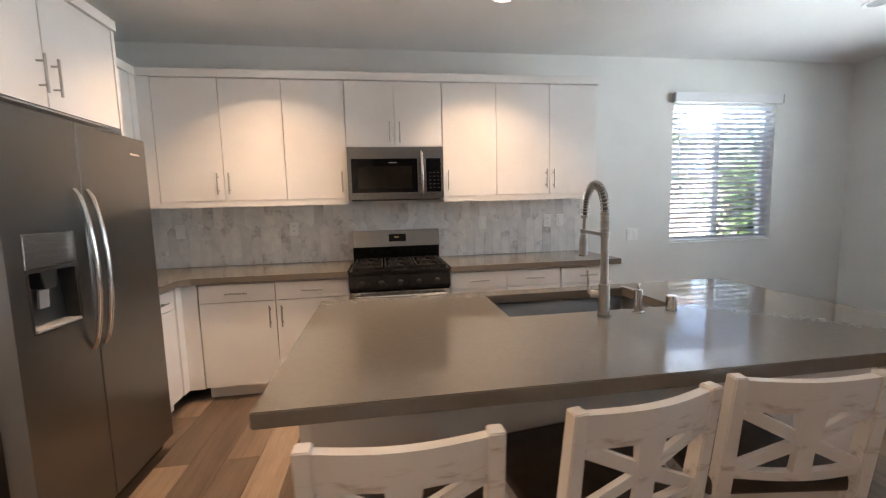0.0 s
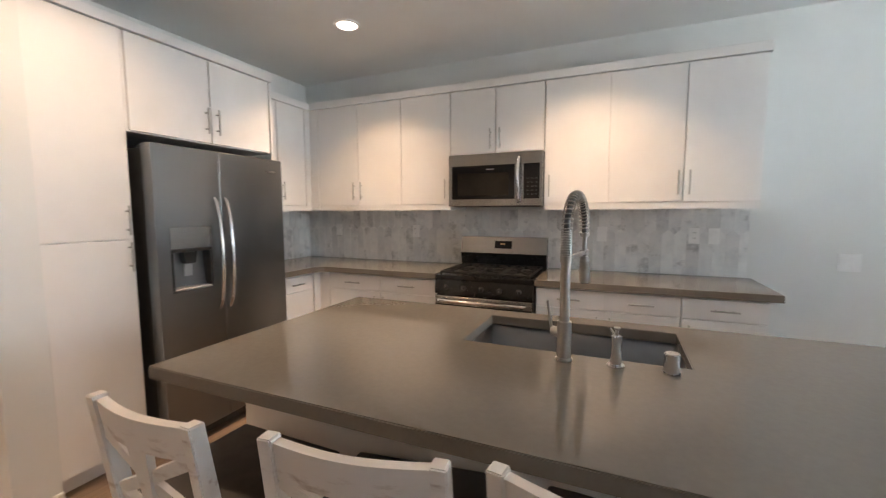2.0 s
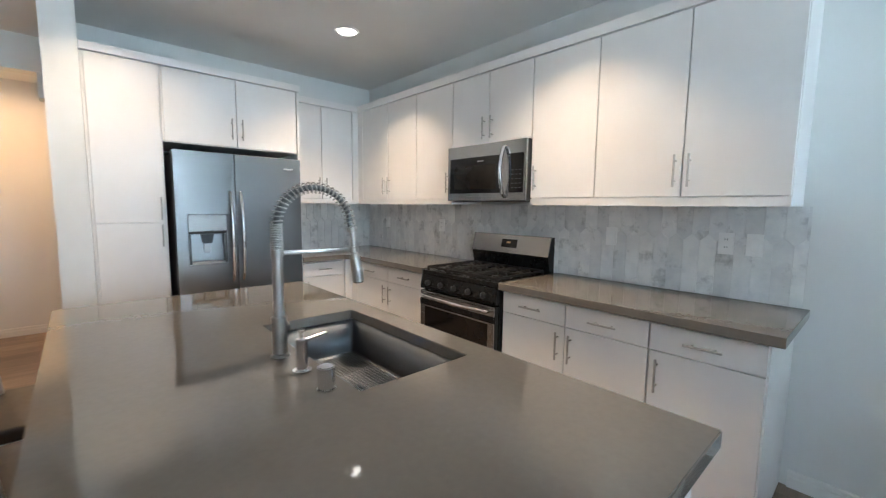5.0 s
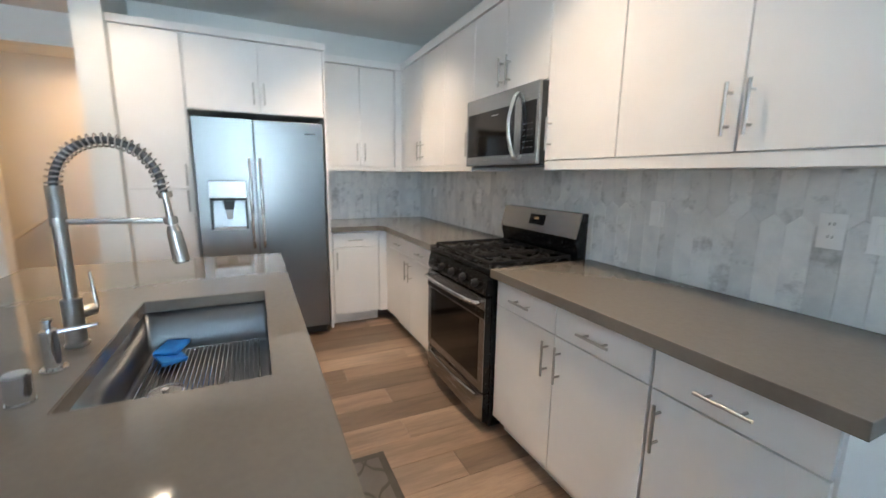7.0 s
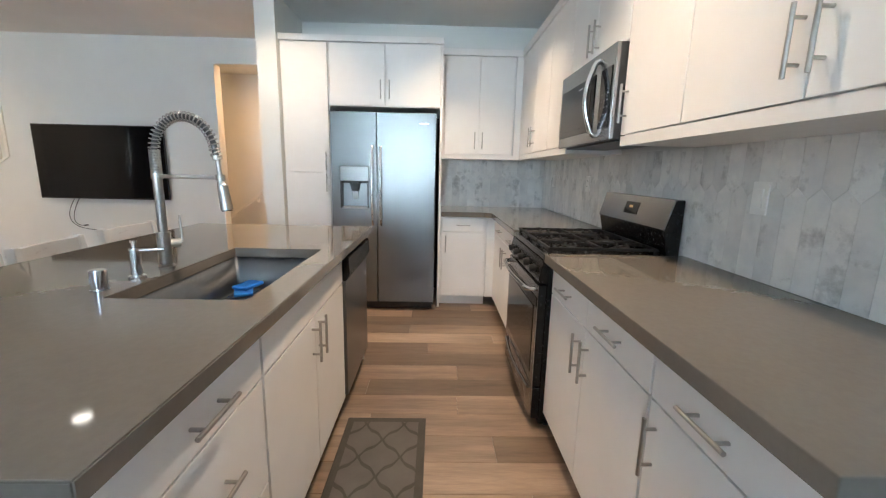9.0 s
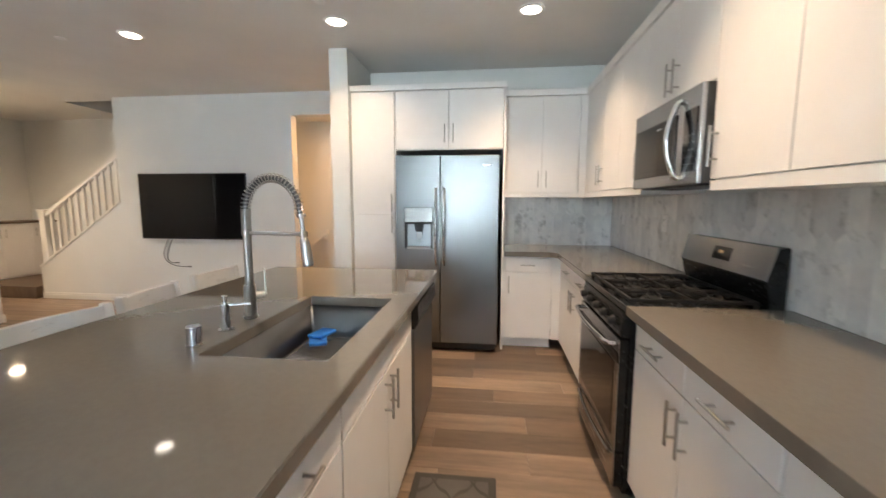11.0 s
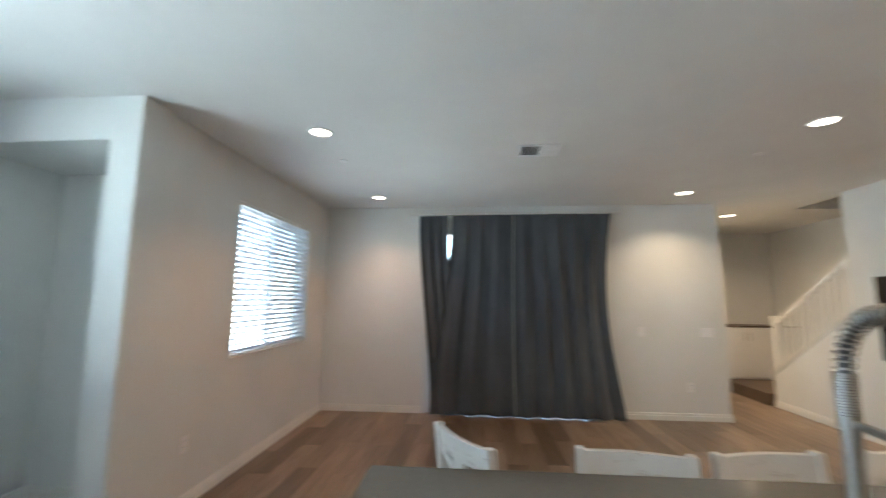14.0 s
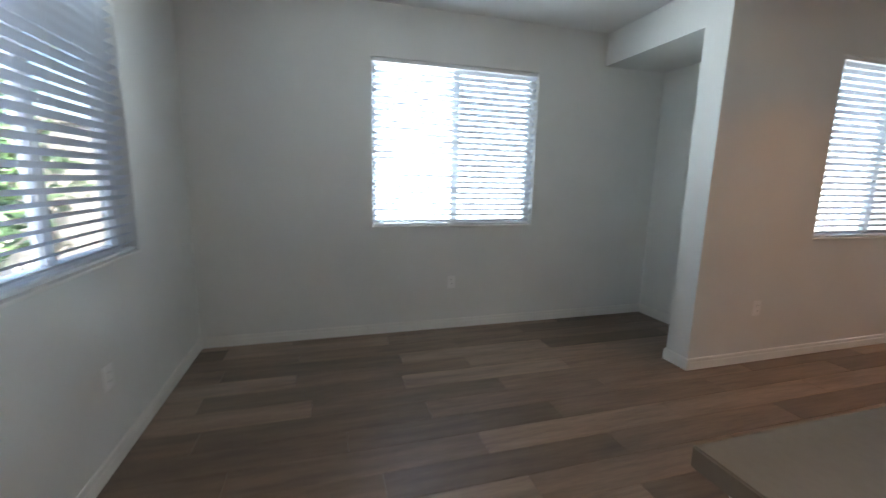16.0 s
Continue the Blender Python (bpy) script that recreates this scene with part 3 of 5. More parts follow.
# on the west wall
UWF = -1.455
cabinet("white two-door wall cabinet beside the fridge", "wall cabinet", XW + 0.002, UWF, 2.802, 3.50, UB0 + 0.004, UT, (1, 0),
        [("door", 2.822, 3.155, UD, UT, ("z", 3.118, UD + 0.13, HL)), ("door", 3.155, 3.49, UD, UT, ("z", 3.192, UD + 0.13, HL))], WALLG)
bm = bmesh.new()
box(UWF - 0.02, UWF, 3.502, 3.565 + 0.02, UB0 + 0.004, UT, bm=bm)
box(UWF, -1.362, UF, UF + 0.02, UB0 + 0.004, UT, bm=bm)
solid("corner_filler", bm, CAB, "white filler strip between the wall cabinets", "filler", "structure")
# crown and light rail
bm = bmesh.new()
box(UWF + 0.012, 2.124, UF - 0.014, YN - 0.004, UT + 0.002, UT + 0.062, 0.003, bm)
box(XW + 0.004, UWF + 0.010, 2.803, YN - 0.004, UT + 0.002, UT + 0.062, 0.003, bm)
solid("crown_trim", bm, CAB, "white flat crown trim above the wall cabinets", "trim")
bm = bmesh.new()
box(UWF + 0.004, 0.006, UF + 0.002, UF + 0.022, UB0, UD - 0.003, bm=bm)
box(0.774, 2.112, UF + 0.002, UF + 0.022, UB0, UD - 0.003, bm=bm)
box(UWF - 0.018, UWF + 0.002, 2.803, UF + 0.02, UB0, UD - 0.003, bm=bm)
solid("light_rail", bm, CAB, "white light rail under the wall cabinets", "trim")

# tall units
PF = -1.135
cabinet("tall white two-door pantry cabinet beside the fridge", "pantry cabinet", XW + 0.002, PF, 1.378, 1.798, 0, UT, (1, 0),
        [("door", 1.392, 1.790, 0.105, 1.262, ("z", 1.760, 1.17, HL)), ("door", 1.392, 1.790, 1.262, UT, ("z", 1.760, 1.365, HL))], toe=0.1)
cabinet("white two-door cabinet above the fridge", "overfridge cabinet", XW + 0.002, PF, 1.800, 2.776, 1.845, UT, (1, 0),
        [("door", 1.806, 2.290, 1.848, UT, ("z", 2.252, 1.985, HL)), ("door", 2.290, 2.770, 1.848, UT, ("z", 2.328, 1.985, HL))])
solid("fridge_panel", box(XW + 0.002, PF, 2.778, 2.800, 0, UT), CAB, "white tall side panel beside the fridge", "panel", "structure")
solid("crown_trim", box(XW + 0.004, PF + 0.014, 1.378, 2.801, UT + 0.002, UT + 0.055, 0.003), CAB, "white flat crown trim above the tall cabinets", "trim")
# black sheet over the niche's back wall: the shade there put into colour
solid("niche_shade", box(XW + 0.001, XW + 0.012, 1.80, 2.776, 0, 1.84), PLASTIC, "black sheet standing in for shade at the fridge niche back", "panel", "structure")

# base cabinets
BF = 3.312
DT, DB = 0.868, 0.735


def base_fronts(a, b, hinge, drawers=None):
    out = []
    for u0, u1, hu in hinge:
        out.append(("door", u0, u1, 0.105, DB, ("z", hu, 0.62, HL)))
    for u0, u1 in drawers:
        out.append(("drawer", u0, u1, DB, DT, ("x", (u0 + u1) / 2, 0.80, 0.15)))
    return out


cabinet("white base cabinet with two drawers above two doors", "base cabinet", -1.060, -0.004, BF, YN - 0.002, 0, ZB - 0.002, (0, -1),
        base_fronts(0, 0, [(-1.055, -0.53, -0.572), (-0.53, -0.008, -0.488)], [(-1.055, -0.53), (-0.53, -0.008)]), BASEG, 0.1)
cabinet("white base cabinet with two drawers above two doors", "base cabinet", 0.768, 1.674, BF, YN - 0.002, 0, ZB - 0.002, (0, -1),
        base_fronts(0, 0, [(0.772, 1.222, 1.182), (1.222, 1.672, 1.262)], [(0.772, 1.222), (1.222, 1.672)]), BASEG, 0.1)
cabinet("white base cabinet with one drawer above one door", "base cabinet", 1.676, 2.130, BF, YN - 0.002, 0, ZB - 0.002, (0, -1),
        base_fronts(0, 0, [(1.678, 2.126, 1.718)], [(1.678, 2.126)]), BASEG, 0.1)
LF = -1.165
cabinet("narrow white base cabinet beside the fridge", "base cabinet", XW + 0.002, LF, 2.803, 3.240, 0, ZB - 0.002, (1, 0),
        [("door", 2.815, 3.215, 0.105, DB, ("z", 2.850, 0.62, HL)), ("drawer", 2.815, 3.215, DB, DT, ("y", 3.015, 0.80, 0.13))], BASEG, 0.1)
bm = bmesh.new()
box(LF - 0.02, LF - 0.002, 3.242, BF + 0.02, 0.1, ZB - 0.002, bm=bm)
box(LF - 0.002, -1.062, BF + 0.004, BF + 0.022, 0.1, ZB - 0.002, bm=bm)
solid("corner_filler", bm, CAB, "white filler strip in the base cabinet corner", "filler", "structure")

# worktops
CF = 3.268
bm = prism([(XW + 0.002, 2.803), (LF + 0.03, 2.803), (LF + 0.03, CF - 0.06), (LF + 0.09, CF), (-0.004, CF), (-0.004, YN - 0.002), (XW + 0.002, YN - 0.002)], "z", ZB, ZC, bevel=0.003)
solid("worktop", bm, QUARTZ, "grey-brown polished quartz corner worktop", "worktop", "structure")
solid("worktop", box(0.766, 2.178, CF, YN - 0.002, ZB, ZC, 0.003), QUARTZ, "grey-brown polished quartz worktop beside the range", "worktop", "structure")

# ---- island ----
IX0, IX1, IY0, IY1 = -0.055, 2.195, 1.20, 2.33
SX0, SX1, SY0, SY1 = 0.77, 1.517, 1.83, 2.222
IZB = 0.883
# top with a cut-out for the sink
bm = bmesh.new()
outer = [(IX0, IY0), (IX1, IY0), (IX1, IY1), (IX0, IY1)]
inner = [(SX0, SY0), (SX1, SY0), (SX1, SY1), (SX0, SY1)]
lv = {}
for key, ring, z in (("ot", outer, ZC), ("it", inner, ZC), ("ob", outer, IZB), ("ib", inner, IZB)):
    lv[key] = [bm.verts.new((x, y, z)) for x, y in ring]
for i in range(4):
    j = (i + 1) % 4
    bm.faces.new((lv["ot"][i], lv["ot"][j], lv["it"][j], lv["it"][i]))
    bm.faces.new((lv["ob"][j], lv["ob"][i], lv["ib"][i], lv["ib"][j]))
    bm.faces.new((lv["ob"][i], lv["ob"][j], lv["ot"][j], lv["ot"][i]))
    bm.faces.new((lv["ib"][j], lv["ib"][i], lv["it"][i], lv["it"][j]))
bmesh.ops.recalc_face_normals(bm, faces=bm.faces)
eds = [e for e in bm.edges if any(abs(e.calc_face_angle(0)) > 0.5 for _ in (0,))]
bmesh.ops.bevel(bm, geom=eds, offset=0.003, segments=2, affect="EDGES")
solid("island_top", bm, QUARTZ, "large grey-brown polished quartz island top", "worktop", "structure")

IBY, IF = 1.52, 2.292
bm = bmesh.new()
box(-0.02, 2.16, IBY, IBY + 0.02, 0, IZB - 0.001, bm=bm)
box(-0.02, 0.0, IBY + 0.02, IF - 0.02, 0, IZB - 0.001, bm=bm)
box(2.14, 2.16, IBY + 0.02, IF - 0.02, 0, IZB - 0.001, bm=bm)
solid("island_panels", bm, CAB, "plain white panels round the island base", "panel", "structure")
solid("island_shoe", box(-0.032, 2.172, IBY - 0.012, IBY - 0.0005, 0, 0.09, 0.003), TRIM, "white baseboard along the island", "baseboard")
cabinet("white sink base cabinet with two doors", "sink cabinet", 0.652, 1.600, IBY + 0.022, IF, 0, 0.66, (0, 1),
        [("door", 0.655, 1.127, 0.105, DB, ("z", 1.087, 0.645, HL)), ("door", 1.127, 1.597, 0.105, DB, ("z", 1.167, 0.645, HL)),
         ("false_drawer", 0.655, 1.597, DB, DT, None)], BASEG, 0.1)
solid("sink_rail", box(0.652, 1.600, IF - 0.045, IF - 0.022, 0.661, IZB - 0.002), CAB, "white rail behind the false drawer front", "panel", "structure")
cabinet("white drawer base cabinet at the island end", "drawer cabinet", 1.602, 2.138, IBY + 0.022, IF, 0, IZB - 0.002, (0, 1),
        [("drawer", 1.605, 2.136, DB, DT, ("x", 1.87, 0.80, 0.16)), ("drawer", 1.605, 2.136, 0.42, DB, ("x", 1.87, 0.60, 0.16)),
         ("drawer", 1.605, 2.136, 0.105, 0.42, ("x", 1.87, 0.29, 0.16))], BASEG, 0.1)

# dishwasher
dw = tagged(new("dishwasher"), "stainless dishwasher with a black control strip in the island", "dishwasher")
part("body", box(0.03, 0.648, IBY + 0.03, IF - 0.03, 0.10, IZB - 0.004), PLASTIC, dw)
part("door", box(0.034, 0.644, IF - 0.029, IF + 0.012, 0.11, 0.735, 0.004), DARKSTEEL, dw, "dark stainless door")
part("control_panel", prism([(IF - 0.029, 0.738), (IF + 0.014, 0.738), (IF + 0.034, 0.775), (IF + 0.030, 0.86), (IF - 0.029, 0.872)], "x", 0.034, 0.644, bevel=0.003), BLACK, dw, "black curved control strip")
part("toe_kick", box(0.034, 0.644, IF - 0.09, IF - 0.05, 0, 0.098), PLASTIC, dw)

# sink
sink = tagged(new("sink"), "undermount stainless single-bowl sink in the island", "sink")
bm = bmesh.new()
zb, t = 0.72, 0.004
x0, x1, y0, y1 = SX0 - 0.004, SX1 + 0.004, SY0 - 0.004, SY1 + 0.004
box(x0, x1, y0, y1, zb, IZB - 0.001, bm=bm)
bmesh.ops.delete(bm, geom=[f for f in bm.faces if f.normal.z > 0.5], context="FACES")
bmesh.ops.bevel(bm, geom=[e for e in bm.edges if not e.is_boundary], offset=0.014, segments=4, profile=0.5, affect="EDGES")
basin = part("basin", bm, SINKSTEEL, sink, "", True)
wall_t = basin.modifiers.new("sheet", "SOLIDIFY")
wall_t.thickness, wall_t.offset = 0.002, 1.0
part("drain", rod((1.14, 2.02, zb + 0.0005), (1.14, 2.02, zb + 0.006), 0.045, seg=24, bevel=0.002), CHROME, sink, "round drain strainer", True)
rack = tagged(new("sink_rack"), "chrome wire grid in the sink bottom", "sink rack")
wire_mesh = data_of("wire", rod((0.80, 0, zb + 0.022), (1.49, 0, zb + 0.022), 0.002, seg=6), CHROME)
for i in range(24):
    wire = new("wire", wire_mesh)
    wire.parent = rack
    wire.location.y = 1.866 + i * (2.186 - 1.866) / 23
bm = tube([(0.80, 1.86, zb + 0.019), (1.49, 1.86, zb + 0.019), (1.49, 2.192, zb + 0.019), (0.80, 2.192, zb + 0.019), (0.80, 1.86, zb + 0.019)], 0.003, 8)
for x in (0.82, 1.47):
    for y in (1.87, 2.18):
        rod((x, y, zb + 0.0005), (x, y, zb + 0.018), 0.004, seg=8, bm=bm)
part("rim", bm, CHROME, rack, "", True)
strn = thing("sink_strainer", 1.145, 1.94, zb + 0.0245, "round chrome drain strainer basket on the sink rack", "sink strainer")
part("ring", tube([(0.045 * math.cos(a), 0.045 * math.sin(a), 0.004) for a in [2 * math.pi * i / 28 for i in range(29)]], 0.004, 8), CHROME, strn, "", True)
part("basket", rod((0, 0, 0.0), (0, 0, 0.004), 0.036, 0.041, 24), STEEL, strn, "", True)
part("knob", rod((0, 0, 0.004), (0, 0, 0.016), 0.008, 0.010, 14), CHROME, strn, "", True)
for k, (dx, dz, r) in enumerate(((0.028, 0.0, 24), (-0.018, 0.017, -14))):
    cl = thing("sponge_cloth", 0.862 + dx, 1.912, zb + 0.0255 + dz, "bright blue sponge lying on the sink rack", "sponge", "blue sponges", rz=r)
    bm = box(-0.058, 0.058, -0.038, 0.038, 0, 0.016, 0.005)
    bmesh.ops.subdivide_edges(bm, edges=list(bm.edges), cuts=2)
    for v in bm.verts:
        if v.co.z > 0.012:
            v.co.z += 0.004 * math.sin(60 * v.co.x + k) * math.cos(45 * v.co.y)
    part("pad", bm, BLUE, cl, "", True)

# spring faucet
FX, FY = 1.144, 1.760
fc = thing("faucet", FX, FY, ZC, "brushed nickel pull-down spring faucet on the island", "faucet", rz=-9)
part("base", rod((0, 0, 0.0005), (0, 0, 0.010), 0.0275, seg=28, bevel=0.003), NICKEL, fc, "", True)
bm = rod((0, 0, 0.012), (0, 0, 0.13), 0.0225, seg=24, bevel=0.002)
part("body", bm, NICKEL, fc, "", True)
part("post", rod((0, 0, 0.13), (0, 0, 0.335), 0.0155, seg=20, bevel=0.001), NICKEL, fc, "", True)
R = 0.117
arch = [Vector((0, 0, 0.335 + 0.08 * k / 4)) for k in range(5)] + [Vector((0, R - R * math.cos(a), 0.415 + R * 1.02 * math.sin(a))) for a in [math.pi * k / 24 for k in range(1, 25)]]
arch += [Vector((0, 2 * R + 0.002 * k, 0.415 - 0.006 * k)) for k in range(1, 4)]
part("hose", tube(arch, 0.0095, 10), HOSE, fc, "grey braided inner hose", True)
bm = bmesh.new()
seg_len = [0.0]
for a, b in zip(arch, arch[1:]):
    seg_len.append(seg_len[-1] + (b - a).length)
total, coil = seg_len[-1], []
s, ang = 0.0, 0.0
while s < total:
    i = max(k for k in range(len(arch) - 1) if seg_len[k] <= s)
    u = (s - seg_len[i]) / (seg_len[i + 1] - seg_len[i])
    p = arch[i].lerp(arch[i + 1], u)
    d = (arch[i + 1] - arch[i]).normalized()
    side = Vector((1, 0, 0))
    up = d.cross(side)
    coil.append(p + 0.0165 * (math.cos(ang) * side + math.sin(ang) * up))
    pitch = 0.0052 if s < 0.085 else 0.0145
    s += pitch / 12
    ang += 2 * math.pi / 12
part("spring", tube(coil, 0.0023, 6), NICKEL, fc, "open coil spring", True)
part("spring_collar", rod((0, 2 * R + 0.005, 0.404), (0, 2 * R + 0.007, 0.390), 0.0165, seg=18, bevel=0.002), NICKEL, fc, "", True)
part("stem", rod((0, 2 * R + 0.006, 0.392), (0, 2 * R + 0.013, 0.318), 0.0075, 0.009, 14), NICKEL, fc, "slim hose stem", True)
bm = rod((0, 2 * R + 0.014, 0.316), (0, 2 * R + 0.017, 0.302), 0.012, 0.0175, 20)
rod((0, 2 * R + 0.017, 0.302), (0, 2 * R + 0.028, 0.218), 0.0175, 0.0205, 20, bm, 0.002)
part("spray_head", bm, NICKEL, fc, "", True)
part("spray_face", rod((0, 2 * R + 0.0281, 0.2178), (0, 2 * R + 0.0285, 0.2145), 0.017, seg=18), PLASTIC, fc, "black spray face")
bm = box(-0.007, 0.007, 0.012, 2 * R - 0.004, 0.323, 0.337, 0.002)
rod((0, 2 * R + 0.0125, 0.320), (0, 2 * R + 0.0115, 0.340), 0.0165, seg=20, bm=bm, bevel=0.002)
rod((0, 0, 0.318), (0, 0, 0.342), 0.0185, seg=20, bm=bm, bevel=0.002)
part("support_arm", bm, NICKEL, fc, "", True)
bm = rod((0, 0, 0.085), (-0.045, 0.028, 0.085), 0.016, seg=16, bevel=0.002)
rod((-0.05, 0.031, 0.085), (-0.062, 0.018, 0.185), 0.0055, 0.004, 12, bm)
part("lever", bm, NICKEL, fc, "", True)

sd = thing("soap_dispenser", 1.300, 1.765, ZC, "shiny chrome soap dispenser beside the faucet", "soap dispenser")
part("flange", rod((0, 0, 0.0005), (0, 0, 0.008), 0.026, seg=24, bevel=0.002), CHROME, sd, "", True)
part("body", rod((0, 0, 0.008), (0, 0, 0.098), 0.0165, seg=20, bevel=0.002), CHROME, sd, "", True)
bm = rod((0, 0, 0.098), (0, 0, 0.118), 0.006, seg=12)
rod((0, 0, 0.118), (0, 0, 0.124), 0.010, seg=16, bm=bm)
part("pump", bm, CHROME, sd, "", True)
part("spout", rod((0, 0.0, 0.090), (-0.02, 0.085, 0.094), 0.0065, 0.005, 12), CHROME, sd, "", True)
ag = thing("air_gap_cap", 1.452, 1.765, ZC, "short shiny chrome air gap cap on the island", "air gap")
part("cap", rod((0, 0, 0.004), (0, 0, 0.064), 0.022, seg=24, bevel=0.003), CHROME, ag, "", True)
part("flange", rod((0, 0, 0.0005), (0, 0, 0.005), 0.024, seg=24), CHROME, ag, "", True)
part("slot", box(-0.022, -0.019, -0.004, 0.004, 0.018, 0.045, 0.001), PLASTIC, ag)

# ---- fridge ----
fr = tagged(new("refrigerator"), "dark stainless side-by-side refrigerator with water dispenser", "refrigerator")
FX1, FY0, FY1, FZ, FS = -1.010, 1.828, 2.745, 1.782, 2.226
part("body", box(XW + 0.014, -1.100, FY0 + 0.004, FY1 - 0.004, 0.03, FZ - 0.02, 0.004), PLASTIC, fr, "black cabinet sides")
part("kick_grille", box(-1.165, -1.065, FY0 + 0.02, FY1 - 0.02, 0.012, 0.075, 0.004), PLASTIC, fr)
for y in (FY0 + 0.06, FY1 - 0.06):
    part("foot", rod((-1.135, y, 0), (-1.135, y, 0.03), 0.018, seg=12), PLASTIC, fr)
    part("hinge_cover", box(-1.165, -1.085, y - 0.04, y + 0.04, FZ - 0.02, FZ - 0.002, 0.004), PLASTIC, fr)
DY0, DY1, DZ0, DZ1 = 1.900, 2.157, 0.950, 1.325
# left door in four pieces round the dispenser opening
bm = bmesh.new()
box(-1.095, FX1, FY0, DY0, 0.085, FZ, bm=bm)
box(-1.095, FX1, DY1, FS - 0.003, 0.085, FZ, bm=bm)
box(-1.095, FX1, DY0, DY1, 0.085, DZ0, bm=bm)
box(-1.095, FX1, DY0, DY1, DZ1, FZ, bm=bm)
bmesh.ops.remove_doubles(bm, verts=bm.verts, dist=0.0001)
ld = part("freezer_door", bm, DARKSTEEL, fr)
rd = part("fridge_door", box(-1.095, FX1, FS + 0.003, FY1, 0.085, FZ, 0.006), DARKSTEEL, fr)
dp = part("dispenser", box(-1.093, -1.089, DY0 + 0.001, DY1 - 0.001, DZ0 + 0.001, DZ1 - 0.001), PLASTIC, ld, "black recessed ice and water dispenser")
part("dispenser_panel", box(-1.088, FX1 + 0.003, DY0 + 0.002, DY1 - 0.002, 1.196, DZ1 - 0.002, 0.003), STEEL, ld, "plain steel control panel")
part("dispenser_lip", box(-1.088, FX1 + 0.001, DY0 + 0.002, DY1 - 0.002, 1.178, 1.194, 0.002), PLASTIC, ld, "black strip under the panel")
for ya in (DY0 + 0.002, DY1 - 0.016):
    part("dispenser_cheek", box(-1.088, FX1 - 0.002, ya, ya + 0.014, DZ0 + 0.004, 1.176), PLASTIC, ld)
part("dispenser_back", prism([(-1.088, DZ0 + 0.02), (-1.060, DZ0 + 0.02), (-1.080, 1.172), (-1.088, 1.172)], "y", DY0 + 0.018, DY1 - 0.018), DARKSTEEL, dp, "silver inner back panel")
part("nozzle", prism([(1.985, 1.176), (2.072, 1.176), (2.058, 1.108), (1.999, 1.108)], "x", -1.078, -1.026, bevel=0.003), PLASTIC, ld, "black dispenser nozzle")
part("paddle", prism([(-1.066, 1.03), (-1.056, 1.03), (-1.052, 1.10), (-1.060, 1.10)], "y", 2.005, 2.052), GREYPL, ld, "grey paddle")
part("drip_tray", box(-1.088, FX1 + 0.006, DY0 + 0.018, DY1 - 0.018, DZ0 + 0.004, DZ0 + 0.016, 0.003), GREYPL, ld, "grey drip tray")
for y, dr in ((FS - 0.037, ld), (FS + 0.037, rd)):
    bm = bmesh.new()
    rings = []
    for k in range(23):
        u = k / 22
        arc = math.sin(math.pi * u)
        x, z = FX1 - 0.002 + 0.054 * arc ** 0.55, 0.80 + 0.70 * u
        hw, ht = 0.0105 + 0.003 * arc, 0.008 + 0.004 * arc
        rings.append([bm.verts.new((x + ht * math.sin(6.28318 * q / 14), y + hw * math.cos(6.28318 * q / 14), z)) for q in range(14)])
    for ra, rb in zip(rings, rings[1:]):
        for q in range(14):
            bm.faces.new((ra[q], ra[(q + 1) % 14], rb[(q + 1) % 14], rb[q]))
    bm.faces.new(rings[0][::-1])
    bm.faces.new(rings[-1])
    part("handle", bm, CHROME, dr, "curved polished steel handle", True)
part("badge", box(FX1 + 0.0005, FX1 + 0.002, 2.60, 2.68, 1.69, 1.70), CHROME, rd)

# ---- range ----
rg = tagged(new("range"), "black and stainless freestanding gas range", "range")
RX0, RX1, RF = 0.002, 0.760, 3.250
part("body", box(RX0 + 0.002, RX1 - 0.002, RF + 0.045, YN - 0.02, 0.03, 0.885, 0.003), BLACK, rg, "black enamel body")
for x in (0.05, 0.71):
    for y in (3.35, 3.85):
        part("foot", rod((x, y, 0), (x, y, 0.03), 0.018, seg=10), PLASTIC, rg)
part("cooktop", box(RX0, RX1, RF + 0.02, YN - 0.075, 0.886, 0.918, 0.006), BLACK, rg, "black enamel cooktop")
part("control_front", prism([(RF + 0.044, 0.775), (RF + 0.006, 0.775), (RF, 0.80), (RF + 0.018, 0.885), (RF + 0.044, 0.885)], "x", RX0, RX1, bevel=0.002), BLACK, rg, "black knob panel")
for i in range(5):
    x = 0.10 + i * 0.14
    kn = part("knob", rod((x, RF + 0.005, 0.832), (x, RF - 0.026, 0.826), 0.021, 0.018, 20, bevel=0.002), IRON, rg, "black control knob", True)
    part("pointer", box(x - 0.002, x + 0.002, RF - 0.029, RF - 0.024, 0.826, 0.846), KEYGREY, kn)
od = part("oven_door", box(RX0 + 0.004, RX1 - 0.004, RF + 0.004, RF + 0.042, 0.235, 0.765, 0.003), BLACK, rg, "black oven door with a steel face")
part("door_face", box(RX0 + 0.006, RX1 - 0.006, RF - 0.0005, RF + 0.006, 0.237, 0.763, 0.002), STEEL, od, "stainless door face")
part("oven_window", box(RX0 + 0.06, RX1 - 0.06, RF - 0.0035, RF + 0.004, 0.29, 0.645, 0.002), OVENGLASS, od, "dark glass window")
part("door_band", box(RX0 + 0.004, RX1 - 0.004, RF - 0.004, RF + 0.002, 0.655, 0.70, 0.002), BLACK, od)
pts = [(0.05, RF, 0.735), (0.052, RF - 0.03, 0.735)] + [(0.07 + 0.62 * k / 12, RF - 0.042 - 0.016 * math.sin(math.pi * k / 12), 0.735) for k in range(13)] + [(0.708, RF - 0.03, 0.735), (0.71, RF, 0.735)]
